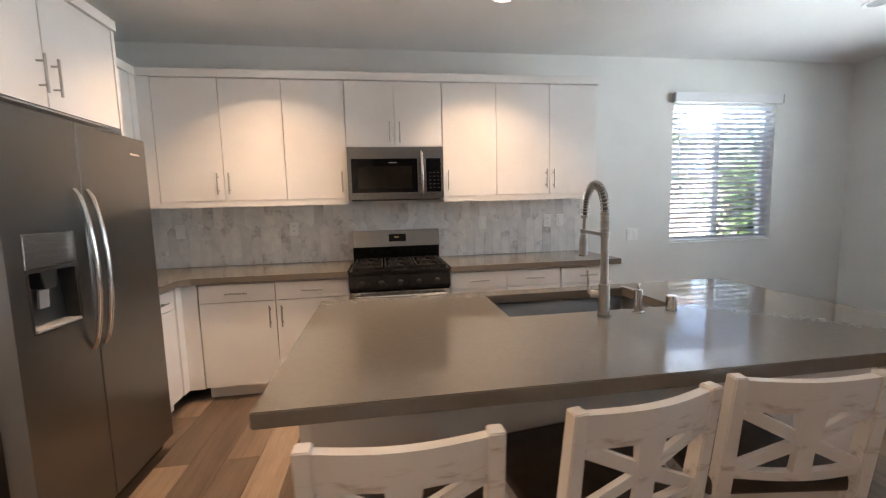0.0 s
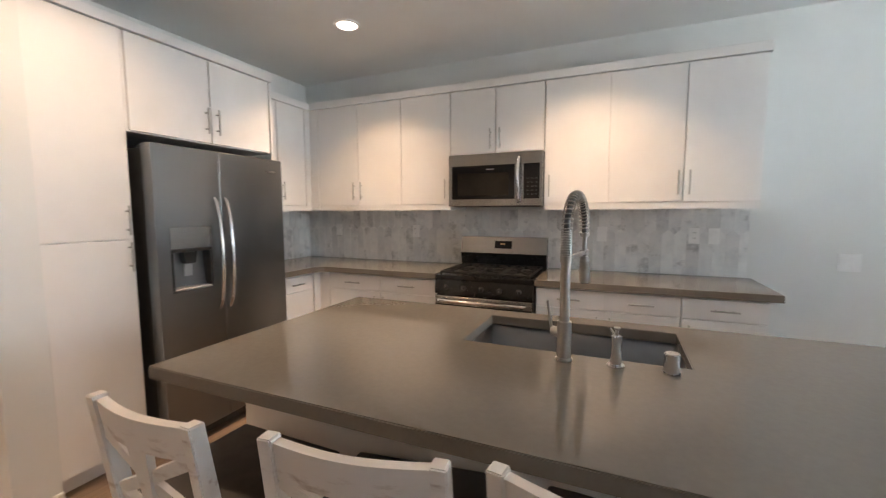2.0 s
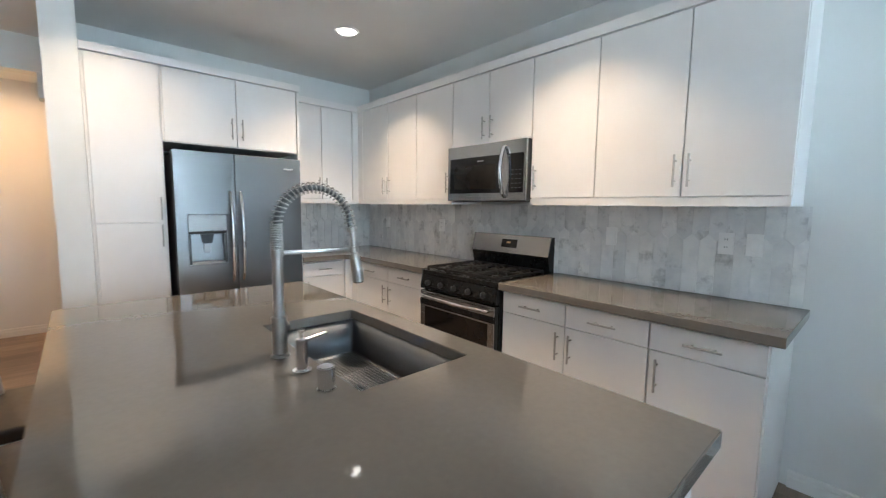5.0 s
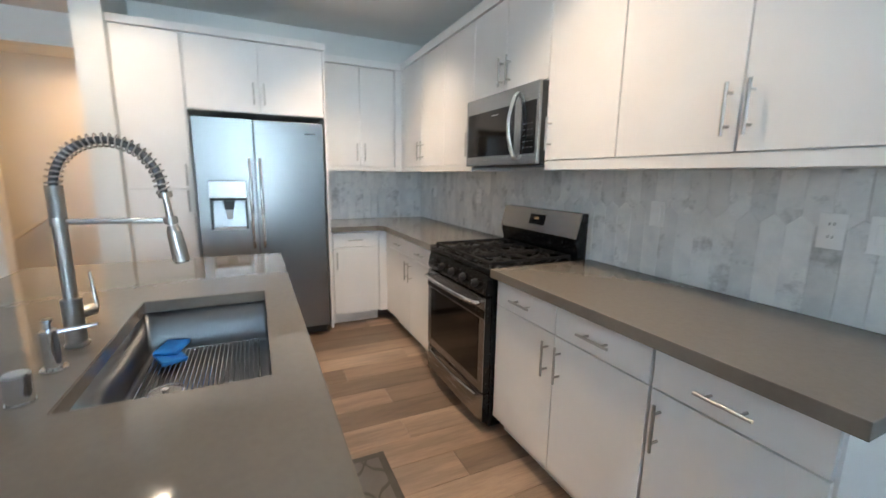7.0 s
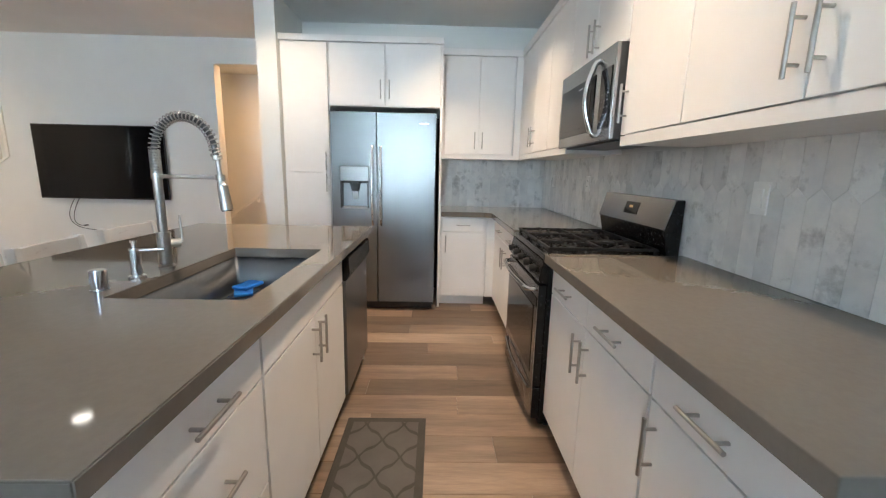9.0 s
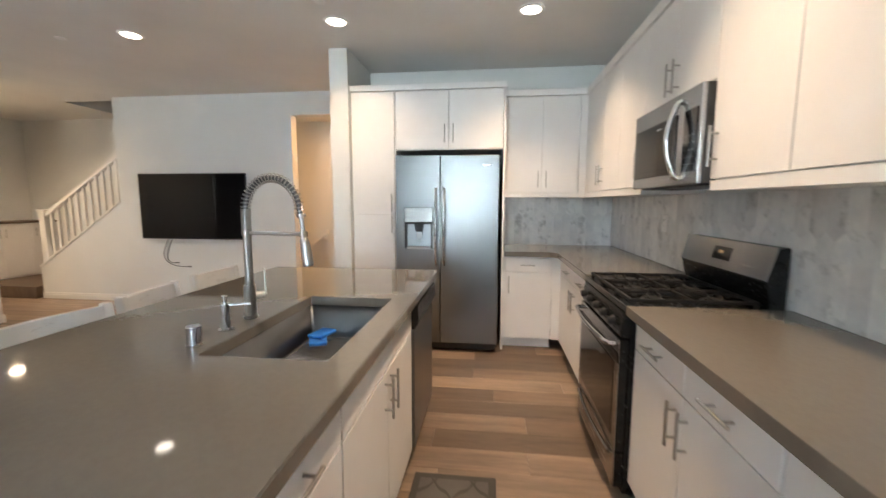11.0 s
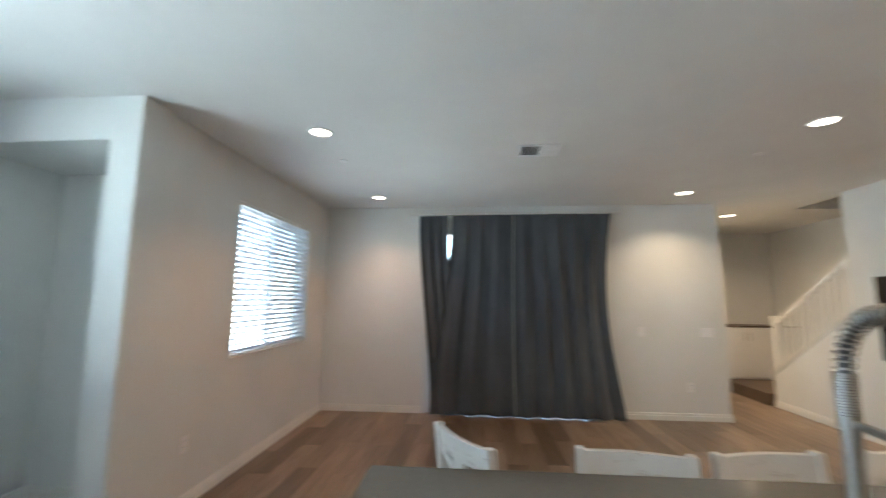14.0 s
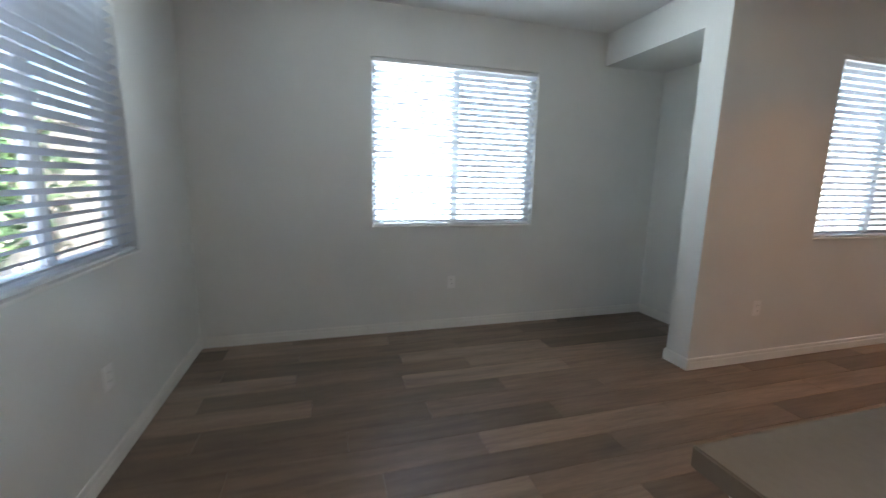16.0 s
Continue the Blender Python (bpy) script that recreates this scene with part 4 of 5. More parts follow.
part("handle", tube(pts, 0.0125, 12), CHROME, od, "polished steel bar handle", True)
wd = part("warming_drawer", box(RX0 + 0.004, RX1 - 0.004, RF + 0.006, RF + 0.042, 0.06, 0.228, 0.003), BLACK, rg, "black storage drawer with a steel face")
part("drawer_face", box(RX0 + 0.006, RX1 - 0.006, RF + 0.0015, RF + 0.008, 0.062, 0.226, 0.002), STEEL, wd, "stainless drawer face")
pts = [(0.06 + 0.64 * k / 12, RF - 0.006 - 0.02 * math.sin(math.pi * k / 12), 0.205) for k in range(13)]
part("drawer_pull", tube(pts, 0.010, 10), STEEL, wd, "", True)
# sloped backguard
part("backguard", prism([(YN - 0.02, 0.886), (YN - 0.072, 0.886), (YN - 0.105, 1.04), (YN - 0.070, 1.18), (YN - 0.02, 1.185)], "x", RX0 + 0.001, RX1 - 0.001, bevel=0.003), BLACK, rg, "black backguard")
part("backguard_face", prism([(YN - 0.110, 1.045), (YN - 0.106, 1.040), (YN - 0.066, 1.181), (YN - 0.072, 1.186)], "x", RX0 - 0.0005, RX1 + 0.0005), STEEL, rg, "stainless backguard face")


def on_guard(x0, x1, f0, f1, off, mat, name, par):
    """A strip on the sloped backguard face, between fractions of its height."""
    a = (YN - 0.110 + 0.038 * f0, 1.045 + 0.141 * f0)
    b = (YN - 0.110 + 0.038 * f1, 1.045 + 0.141 * f1)
    o = (-0.965 * off, 0.26 * off)
    return part(name, prism([a, (a[0] + o[0], a[1] + o[1]), (b[0] + o[0], b[1] + o[1]), b], "x", x0, x1), mat, par)


gd = on_guard(0.315, 0.465, 0.30, 0.75, 0.002, SCREEN, "clock_display", rg)
for i in range(3):
    on_guard(0.365 + i * 0.014, 0.374 + i * 0.014, 0.52, 0.62, 0.003, CLOCK, "digit", gd)
# grates and burners
def finger(bm, xm, y, a, r0, r1, bend):
    """A cast finger that rises from the frame and curls in over a burner."""
    pts = []
    for k in range(6):
        u = k / 5
        ang, rad = a + bend * (1 - u) ** 2, r1 + (r0 - r1) * u
        pts.append(Vector((xm + rad * math.cos(ang), y + rad * math.sin(ang), 0.940 + 0.013 * math.sin(1.9 * u))))
    prev = None
    for k, p in enumerate(pts):
        d = (pts[min(k + 1, 5)] - pts[max(k - 1, 0)]).normalized()
        side = Vector((-d.y, d.x, 0)).normalized() * (0.0058 - 0.0018 * k / 5)
        ring = [bm.verts.new(p + side * su + Vector((0, 0, sv))) for su, sv in ((-1, -0.007), (1, -0.007), (0.75, 0.006), (-0.75, 0.006))]
        if prev:
            for q in range(4):
                bm.faces.new((prev[q], prev[(q + 1) % 4], ring[(q + 1) % 4], ring[q]))
        else:
            bm.faces.new(ring[::-1])
        prev = ring
    bm.faces.new(prev)


for gx0, gx1 in ((0.03, 0.255), (0.268, 0.494), (0.507, 0.732)):
    bm = bmesh.new()
    z0, z1 = 0.934, 0.948
    for y in (3.30, 3.561, 3.82):
        box(gx0, gx1, y - 0.006, y + 0.006, z0, z1, 0.002, bm, 1)
    for x in (gx0 + 0.006, gx1 - 0.006):
        box(x - 0.006, x + 0.006, 3.30, 3.82, z0, z1, 0.002, bm, 1)
    xm = (gx0 + gx1) / 2
    for y in (3.43, 3.69):
        for k in range(6):
            finger(bm, xm, y, math.pi * k / 3 + 0.26, 0.030, 0.104 if k % 3 != 1 else 0.122, 0.45 if k % 2 else -0.45)
    for x in (gx0 + 0.006, gx1 - 0.006):
        for y in (3.305, 3.561, 3.815):
            box(x - 0.007, x + 0.007, y - 0.007, y + 0.007, 0.918, z0, bm=bm)
    part("grate", bm, IRON, rg, "cast iron grate")
    for y in (3.43, 3.69):
        bm = rod((xm, y, 0.918), (xm, y, 0.926), 0.05, seg=24)
        rod((xm, y, 0.926), (xm, y, 0.934), 0.034, seg=24, bm=bm)
        part("burner", bm, IRON, rg, "", True)

# ---- microwave ----
mw = tagged(new("microwave"), "stainless over-the-range microwave with dark window", "microwave")
MX0, MX1, MF, MZ0, MZ1 = 0.012, 0.768, 3.513, 1.449, 1.858
part("body", box(MX0, MX1, MF + 0.0235, YN - 0.003, MZ0 + 0.004, MZ1, 0.003), PLASTIC, mw, "black sheet metal body")
fb = part("front", box(MX0, MX1, MF + 0.004, MF + 0.023, MZ0, MZ1, 0.004), STEEL, mw, "stainless front")
part("window", box(MX0 + 0.03, MX0 + 0.545, MF, MF + 0.006, MZ0 + 0.055, MZ1 - 0.09, 0.002), SCREEN, fb, "black glass door window")
part("inner_screen", box(MX0 + 0.08, MX0 + 0.50, MF - 0.0015, MF + 0.001, MZ0 + 0.085, MZ1 - 0.15), OVENGLASS, fb)
cp = part("control_panel", box(MX0 + 0.615, MX1 - 0.022, MF, MF + 0.006, MZ0 + 0.055, MZ1 - 0.09, 0.002), SCREEN, fb, "black keypad panel")
for r in range(5):
    for c in range(3):
        x, z = MX0 + 0.640 + c * 0.032, MZ0 + 0.085 + r * 0.030
        part("key", box(x, x + 0.014, MF - 0.0008, MF + 0.001, z, z + 0.004), KEYGREY, cp)
part("badge", box(MX0 + 0.32, MX0 + 0.385, MF - 0.001, MF + 0.001, MZ1 - 0.125, MZ1 - 0.119), GREYPL, fb)
hx = MX0 + 0.580
pts = [(hx, MF + 0.004, MZ0 + 0.03), (hx, MF - 0.012, MZ0 + 0.038)] + [(hx, MF - 0.020 - 0.034 * math.sin(math.pi * k / 10), MZ0 + 0.05 + 0.30 * k / 10) for k in range(11)] + [(hx, MF - 0.012, MZ0 + 0.362), (hx, MF + 0.004, MZ0 + 0.37)]
part("handle", tube(pts, 0.0125, 12), CHROME, fb, "curved chrome handle", True)
part("vent_lip", box(MX0 + 0.02, MX1 - 0.02, MF + 0.05, MF + 0.30, MZ0 - 0.006, MZ0 + 0.003), PLASTIC, mw)

# ---- bar stools ----


def bar_stool():
    """Counter stool, its back's top bar over the origin's y; the seat lies towards +y."""
    st = thing("bar_stool", 0, 0, 0, "distressed white wooden counter stool with crossed back and dark seat", "bar stool", "stools at the island")
    w = 0.40
    zs = 0.60

    def yb(z):
        return 0.0 + (0.955 - z) * 0.14
    # seat
    bm = box(-0.215, 0.215, yb(zs) - 0.005, yb(zs) + 0.40, zs, zs + 0.05, 0.014, seg=3)
    part("seat", bm, SEAT, st, "dark brown padded leather seat", True)
    part("seat_frame", box(-0.195, 0.195, yb(zs) + 0.02, yb(zs) + 0.38, zs - 0.06, zs - 0.001, 0.004), DISTRESS, st)
    # posts run to the floor as rear legs
    for s in (-1, 1):
        bm = bmesh.new()
        x = s * (w / 2 - 0.0185)
        lv = []
        for z, h in ((0.0, 0.017), (zs - 0.02, 0.021), (zs + 0.06, 0.021), (0.955, 0.0185)):
            y = yb(z) if z >= zs - 0.02 else yb(zs - 0.02) - (zs - 0.02 - z) * 0.10
            lv.append([bm.verts.new((x + a * h * 0.9, y + b * h, z)) for a, b in ((-1, -1), (1, -1), (1, 1), (-1, 1))])
        for a, b in zip(lv, lv[1:]):
            for k in range(4):
                bm.faces.new((a[k], a[(k + 1) % 4], b[(k + 1) % 4], b[k]))
        bm.faces.new(lv[0][::-1])
        bm.faces.new(lv[-1])
        bmesh.ops.recalc_face_normals(bm, faces=bm.faces)
        bmesh.ops.bevel(bm, geom=list(bm.edges), offset=0.003, segments=2, affect="EDGES")
        part("back_post", bm, DISTRESS, st)
        part("leg", rod((s * 0.175, yb(zs) + 0.355, zs - 0.02), (s * 0.195, yb(zs) + 0.385, 0), 0.021, 0.016, 8), DISTRESS, st)

    def bent_bar(name, z0, z1, thick, bow, x0=-w / 2 + 0.034, x1=w / 2 - 0.034, off=0.0):
        bm = bmesh.new()
        n, rows = 9, []
        for k in range(n):
            u = k / (n - 1)
            x = x0 + (x1 - x0) * u
            c = -bow * math.sin(math.pi * u) + off
            rows.append([bm.verts.new((x, yb(z) + c + d, z)) for z, d in ((z0, -thick / 2), (z1, -thick / 2), (z1, thick / 2), (z0, thick / 2))])
        for a, b in zip(rows, rows[1:]):
            for k in range(4):
                bm.faces.new((a[k], a[(k + 1) % 4], b[(k + 1) % 4], b[k]))
        bm.faces.new(rows[0])
        bm.faces.new(rows[-1][::-1])
        part(name, bm, DISTRESS, st, "", True)
    bent_bar("top_rail", 0.862, 0.946, 0.024, 0.022)
    bent_bar("lower_rail", 0.665, 0.690, 0.022, 0.020)
    za, zb2 = 0.688, 0.865
    # middle slat, wider at the top
    bm = bmesh.new()
    q = []
    for z, hw in ((za, 0.024), (0.75, 0.022), (zb2, 0.037)):
        q.append([bm.verts.new((a * hw, yb(z) - 0.020 + d, z)) for a, d in ((-1, -0.010), (1, -0.010), (1, 0.008), (-1, 0.008))])
    for a, b in zip(q, q[1:]):
        for k in range(4):
            bm.faces.new((a[k], a[(k + 1) % 4], b[(k + 1) % 4], b[k]))
    bm.faces.new(q[0])
    bm.faces.new(q[-1][::-1])
    part("middle_slat", bm, DISTRESS, st)
    for s in (-1, 1):
        bm = bmesh.new()
        p0, p1 = Vector((-s * 0.160, yb(za) - 0.006, za + 0.006)), Vector((s * 0.160, yb(zb2) - 0.006, zb2 - 0.006))
        d = (p1 - p0).normalized()
        nrm = Vector((0, -1, -0.14)).normalized()
        side = d.cross(nrm).normalized()
        lv = []
        for p, b in ((p0, 0.0), ((p0 + p1) / 2, -0.012), (p1, 0.0)):
            p = p + Vector((0, b, 0))
            lv.append([bm.verts.new(p + side * u * 0.016 + nrm * v * 0.007) for u, v in ((-1, -1), (1, -1), (1, 1), (-1, 1))])
        for a, b in zip(lv, lv[1:]):
            for k in range(4):
                bm.faces.new((a[k], a[(k + 1) % 4], b[(k + 1) % 4], b[k]))
        bm.faces.new(lv[0])
        bm.faces.new(lv[-1][::-1])
        part("cross_bar", bm, DISTRESS, st)
    part("stretcher", box(-0.18, 0.18, yb(zs) + 0.355, yb(zs) + 0.385, 0.20, 0.235, 0.004), DISTRESS, st)
    for s in (-1, 1):
        part("stretcher", box(s * 0.19 - 0.011, s * 0.19 + 0.011, yb(zs) + 0.0, yb(zs) + 0.365, 0.26, 0.29, 0.004), DISTRESS, st)
    return st


first = bar_stool()
first.matrix_basis = pose(0.285, 0.985, 0, 0, 0, -1)
copy_thing(first, pose(0.832, 1.040, 0, 0, 0, 8))
copy_thing(first, pose(1.290, 1.070, 0, 0, 0, -8))
copy_thing(first, pose(1.90, 0.95, 0, 0, 0, 124.4))

# ---- television ----
tv = tagged(new("television"), "large black flat television hung on the wall", "television")
TY0, TY1, TZ0, TZ1, TX = -1.980, -0.457, 0.882, 1.742, -2.335
part("back", box(XT + 0.02, TX - 0.02, TY0 + 0.06, TY1 - 0.06, TZ0 + 0.06, TZ1 - 0.06, 0.006), PLASTIC, tv)
part("bezel", box(TX - 0.02, TX, TY0, TY1, TZ0, TZ1, 0.003), PLASTIC, tv)
part("screen", box(TX - 0.001, TX + 0.001, TY0 + 0.010, TY1 - 0.010, TZ0 + 0.016, TZ1 - 0.010), SCREEN, tv, "glossy dark screen")
part("wall_mount", box(XT + 0.001, XT + 0.019, -1.45, -0.95, 1.15, 1.5), PLASTIC, tv)
for k, dy in enumerate((0, 0.05)):
    cb = tagged(new("power_cable"), "thin black cable hanging below the television", "cable", "television cables")
    y0 = -1.62 + dy
    pts = []
    for i in range(25):
        u = i / 24
        pts.append((XT + 0.012 + 0.03 * math.sin(math.pi * u), y0 + (0.28 - 0.25 * k) * u ** 2 - (0.14 - 0.05 * k) * math.sin(math.pi * u * 0.9), 0.90 - (0.42 - 0.05 * k) * math.sin(math.pi * 0.5 * u) + 0.02 * u))
    part("cord", tube(pts, 0.004, 6), PLASTIC, cb, "", True)
    part("plug", rod((pts[-1][0], pts[-1][1], pts[-1][2]), (pts[-1][0], pts[-1][1] + 0.05, pts[-1][2] + 0.005), 0.009, 0.007, 8), PLASTIC, cb)

# ---- curtains ----
rodt = tagged(new("curtain_rod"), "thin white curtain rod above the patio door", "curtain rod")
part("rod", rod((-0.02, YS + 0.09, 2.622), (2.68, YS + 0.09, 2.622), 0.013, seg=12), TRIM, rodt, "", True)
for x in (0.0, 1.34, 2.66):
    part("bracket", box(x - 0.012, x + 0.012, YS + 0.001, YS + 0.092, 2.612, 2.632, 0.003), TRIM, rodt)
for x in (-0.035, 2.695):
    bm = bmesh.new()
    bmesh.ops.create_uvsphere(bm, u_segments=14, v_segments=8, radius=0.02, matrix=Matrix.Translation((x, YS + 0.09, 2.622)))
    part("finial", bm, TRIM, rodt, "", True)


def curtain(xa, xb, ba, bb, folds, seed, back=0.0, hem=False, waist=0.05):
    """A hanging panel from xa to xb at the rod and from ba to bb at the hem."""
    cu = tagged(new("curtain"), "long charcoal grey curtain panel drawn across the patio door", "curtain", "patio door curtains")
    rnd = random.Random(seed)
    ph = [rnd.random() * 6.28 for _ in range(6)]
    nx, nz = 150, 40
    verts, faces = [], []
    for j in range(nz + 1):
        v = j / nz
        z0 = 2.606 - v * 2.598
        for i in range(nx + 1):
            u = i / nx
            w = u + 0.012 * math.sin(2.3 * math.pi * u + ph[0]) + 0.006 * math.sin(9 * u + 3 * v + ph[1])
            soft = 0.35 + 0.65 * min(1, v * 4)
            y = 0.024 * soft * math.sin(2 * math.pi * folds * w + ph[2] + 0.5 * math.sin(2 * v)) + 0.007 * soft * math.sin(2 * math.pi * folds * 2.3 * w + ph[3] + v) + 0.012 * math.sin(5 * u + 2 * v + ph[4])
            e = v * v * (3 - 2 * v)
            bell = waist * math.sin(math.pi * v)
            x = (xa + (xb - xa) * u) * (1 - e) + (ba + (bb - ba) * u) * e + bell * max(0.0, 0.5 - u) * 0.6
            verts.append((x, YS + 0.085 + back + y * 1.0, z0 + 0.004 * (1 + math.sin(14 * u + ph[5])) * (1 if j == nz else 0) + 0.007 * math.sin(95 * u + ph[1]) * (1 if j == 0 else 0)))
    for j in range(nz):
        for i in range(nx):
            a = j * (nx + 1) + i
            faces.append((a, a + 1, a + nx + 2, a + nx + 1))
    me = bpy.data.meshes.new("panel")
    me.from_pydata(verts, [], faces)
    me.materials.append(CURTAIN)
    for p in me.polygons:
        p.use_smooth = True
    ob = new("panel", me)
    ob.parent = cu
    if hem:
        # the turned side hem; light on its edge is put into the pale colour
        sv, sf = [], []
        for j in range(nz + 1):
            p = verts[j * (nx + 1)]
            sv += [(p[0] - 0.006, p[1] + 0.006, p[2]), (p[0] + 0.010, p[1] + 0.007, p[2]), (p[0] + 0.010, p[1] + 0.001, p[2]), (p[0] - 0.006, p[1] + 0.001, p[2])]
            if j:
                for k in range(4):
                    sf.append((4 * j - 4 + k, 4 * j - 4 + (k + 1) % 4, 4 * j + (k + 1) % 4, 4 * j + k))
        hm = bpy.data.meshes.new("side_hem")
        hm.from_pydata(sv, [], sf)
        hm.materials.append(HEM)
        ho = new("side_hem", hm)
        ho.parent = cu
        tagged(ho, "lining edge, pale as if lit")
    so = ob.modifiers.new("cloth", "SOLIDIFY")
    so.thickness = 0.003


curtain(0.07, 1.375, -0.01, 1.385, 6, 2, 0.02, False, 0.45)
curtain(1.33, 2.155, 1.34, 2.43, 3.5, 4, 0.0, True)
curtain(2.20, 2.60, 2.10, 2.425, 3, 9, -0.038)

# ---- ceiling fixtures ----


def downlight(x, y, z=H, power=LAMP_POWER, colour=LAMP_COLOUR, lit=True, spread=104):
    dl = thing("ceiling_light", x, y, z, "round recessed ceiling downlight, lit" if lit else "round white ceiling speaker grille, recessed", "downlight" if lit else "ceiling speaker", "recessed downlights" if lit else "")
    bm = bmesh.new()
    seg = 32
    prof = [(0.068, -0.002), (0.072, -0.008), (0.090, -0.007), (0.094, -0.001), (0.094, -0.0002), (0.068, -0.0002)]
    rings = [[bm.verts.new((r * math.cos(6.28318 * k / seg), r * math.sin(6.28318 * k / seg), h)) for k in range(seg)] for r, h in prof]
    for a, b in zip(rings, rings[1:] + rings[:1]):
        for k in range(seg):
            bm.faces.new((a[k], a[(k + 1) % seg], b[(k + 1) % seg], b[k]))
    part("trim_ring", bm, WHITEPL, dl, "", True)
    part("diffuser" if lit else "grille", rod((0, 0, -0.0045), (0, 0, -0.0005), 0.0675, seg=32), GLOW if lit else GREYPL, dl)
    if lit:
        la = new("bulb", bpy.data.lights.new("bulb", "AREA"))
        la.data.shape, la.data.size, la.data.energy, la.data.color = "DISK", 0.13, power, colour
        la.data.spread = radians(spread)
        la.parent = dl
        la.location = (0, 0, -0.008)


for x, y, p in ((-0.535, 2.94, 1.4), (-0.563, 1.482, 1.05), (-0.61, -0.296, 1.0), (-0.615, -2.235, 1.0), (1.11, 2.96, 1.5)):
    downlight(x, y, H, p * LAMP_POWER, spread=104 if y > 2 else 122)
downlight(-1.91, -3.60, H, 1.9, LAMP_COLOUR, True, 150)
for x, y in ((3.02, -0.257), (3.04, -2.258)):
    downlight(x, y, H, 0.52 * LAMP_POWER, (1.0, 0.50, 0.23))
downlight(-2.92, 0.70, 2.615, 1.15, (1.0, 0.52, 0.20), True, 165)
downlight(3.62, 1.52, lit=False)
downlight(3.80, 2.78, lit=False)


def ceiling_dot(x, y):
    dt = thing("sprinkler_cover", x, y, H, "small round white fire sprinkler cover", "sprinkler cover", "sprinkler covers")
    part("plate", rod((0, 0, -0.007), (0, 0, -0.0005), 0.038, 0.041, 24), WHITEPL, dt, "", True)


for x, y in ((-0.25, 1.49), (-0.60, -0.94), (3.05, -0.90), (3.31, 1.49)):
    ceiling_dot(x, y)

vt = thing("ceiling_vent", 1.295, -0.735, H, "white louvred ceiling air vent", "air vent")
part("backing", box(-0.16, 0.16, -0.115, 0.115, -0.003, -0.0005), PLASTIC, vt)
bm = bmesh.new()
for a in ((-0.18, 0.18, -0.135, -0.110), (-0.18, 0.18, 0.110, 0.135), (-0.18, -0.155, -0.110, 0.110), (0.155, 0.18, -0.110, 0.110), (-0.006, 0.006, -0.11, 0.11)):
    box(*a, -0.012, -0.0008, 0.002, bm)
part("frame", bm, WHITEPL, vt)
for s in (-1, 1):
    for i in range(9):
        y = -0.098 + i * 0.0245
        c = s * 0.081
        part("slat", prism([(y - 0.009, -0.012 if s < 0 else -0.004), (y - 0.009, -0.010 if s < 0 else -0.002), (y + 0.009, -0.002 if s < 0 else -0.010), (y + 0.009, -0.004 if s < 0 else -0.012)], "x", c - 0.072, c + 0.072), WHITEPL, vt)

# ---- sockets and switches ----


def plate(x, y, z, normal, kind="socket", w=0.072, h=0.117):
    pl = thing("wall_socket" if kind == "socket" else "light_switch", x, y, z, "white plastic wall socket plate" if kind == "socket" else "white plastic light switch plate", "wall socket" if kind == "socket" else "light switch",
               "wall sockets" if kind == "socket" else "light switches", rz={(0, -1): 0, (0, 1): 180, (1, 0): 90, (-1, 0): -90}[normal])
    part("cover", box(-w / 2, w / 2, -0.007, -0.0003, -h / 2, h / 2, 0.002), WHITEPL, pl)
    if kind == "socket":
        for dz in (-0.021, 0.021):
            o = part("outlet", rod((0, -0.0065, dz), (0, -0.009, dz), 0.0165, seg=20), WHITEPL, pl)
            for dx in (-0.006, 0.006):
                part("slot", box(dx - 0.0012, dx + 0.0012, -0.0096, -0.0085, dz - 0.002, dz + 0.008), PLASTIC, o)
    else:
        n = max(1, round(w / 0.07) - 0)
        for i in range(n):
            c = (i - (n - 1) / 2) * 0.046
            part("rocker", box(c - 0.016, c + 0.016, -0.0115, -0.0065, -0.033, 0.033, 0.002), WHITEPL, pl)


TS = YN - 0.011
for x in (1.815, -0.495):
    plate(x, TS, 1.222, (0, -1))
plate(1.178, TS, 1.222, (0, -1), "switch")
plate(1.94, TS, 1.222, (0, -1), "switch")
plate(-1.405, TS, 1.225, (0, -1), "switch")
plate(2.705, YN, 1.06, (0, -1), "switch", 0.12)
plate(XE, 1.84, 0.44, (-1, 0))
plate(3.80, YN, 0.44, (0, -1))
plate(XC, -0.25, 0.44, (-1, 0))
plate(-0.84, YS, 0.40, (0, 1))
plate(-0.28, YS, 1.08, (0, 1), "switch")
plate(-1.08, YS, 1.08, (0, 1), "switch", 0.16)
plate(-1.60, 1.205, 0.36, (0, -1))
plate(-1.52, 1.205, 1.15, (0, -1), "switch")
th = thing("thermostat", -2.10, 1.205, 1.52, "small grey and white wall thermostat", "thermostat")
part("case", box(-0.055, 0.055, -0.024, -0.0003, -0.045, 0.045, 0.006), GREYPL, th)
part("display", box(-0.035, 0.035, -0.0255, -0.0235, -0.012, 0.03), SCREEN, th)
dc = thing("door_chime", -1.66, 1.205, 2.20, "white plastic chime box high on the hall wall", "chime box")
part("case", box(-0.07, 0.07, -0.045, -0.0003, -0.09, 0.09, 0.006), WHITEPL, dc)

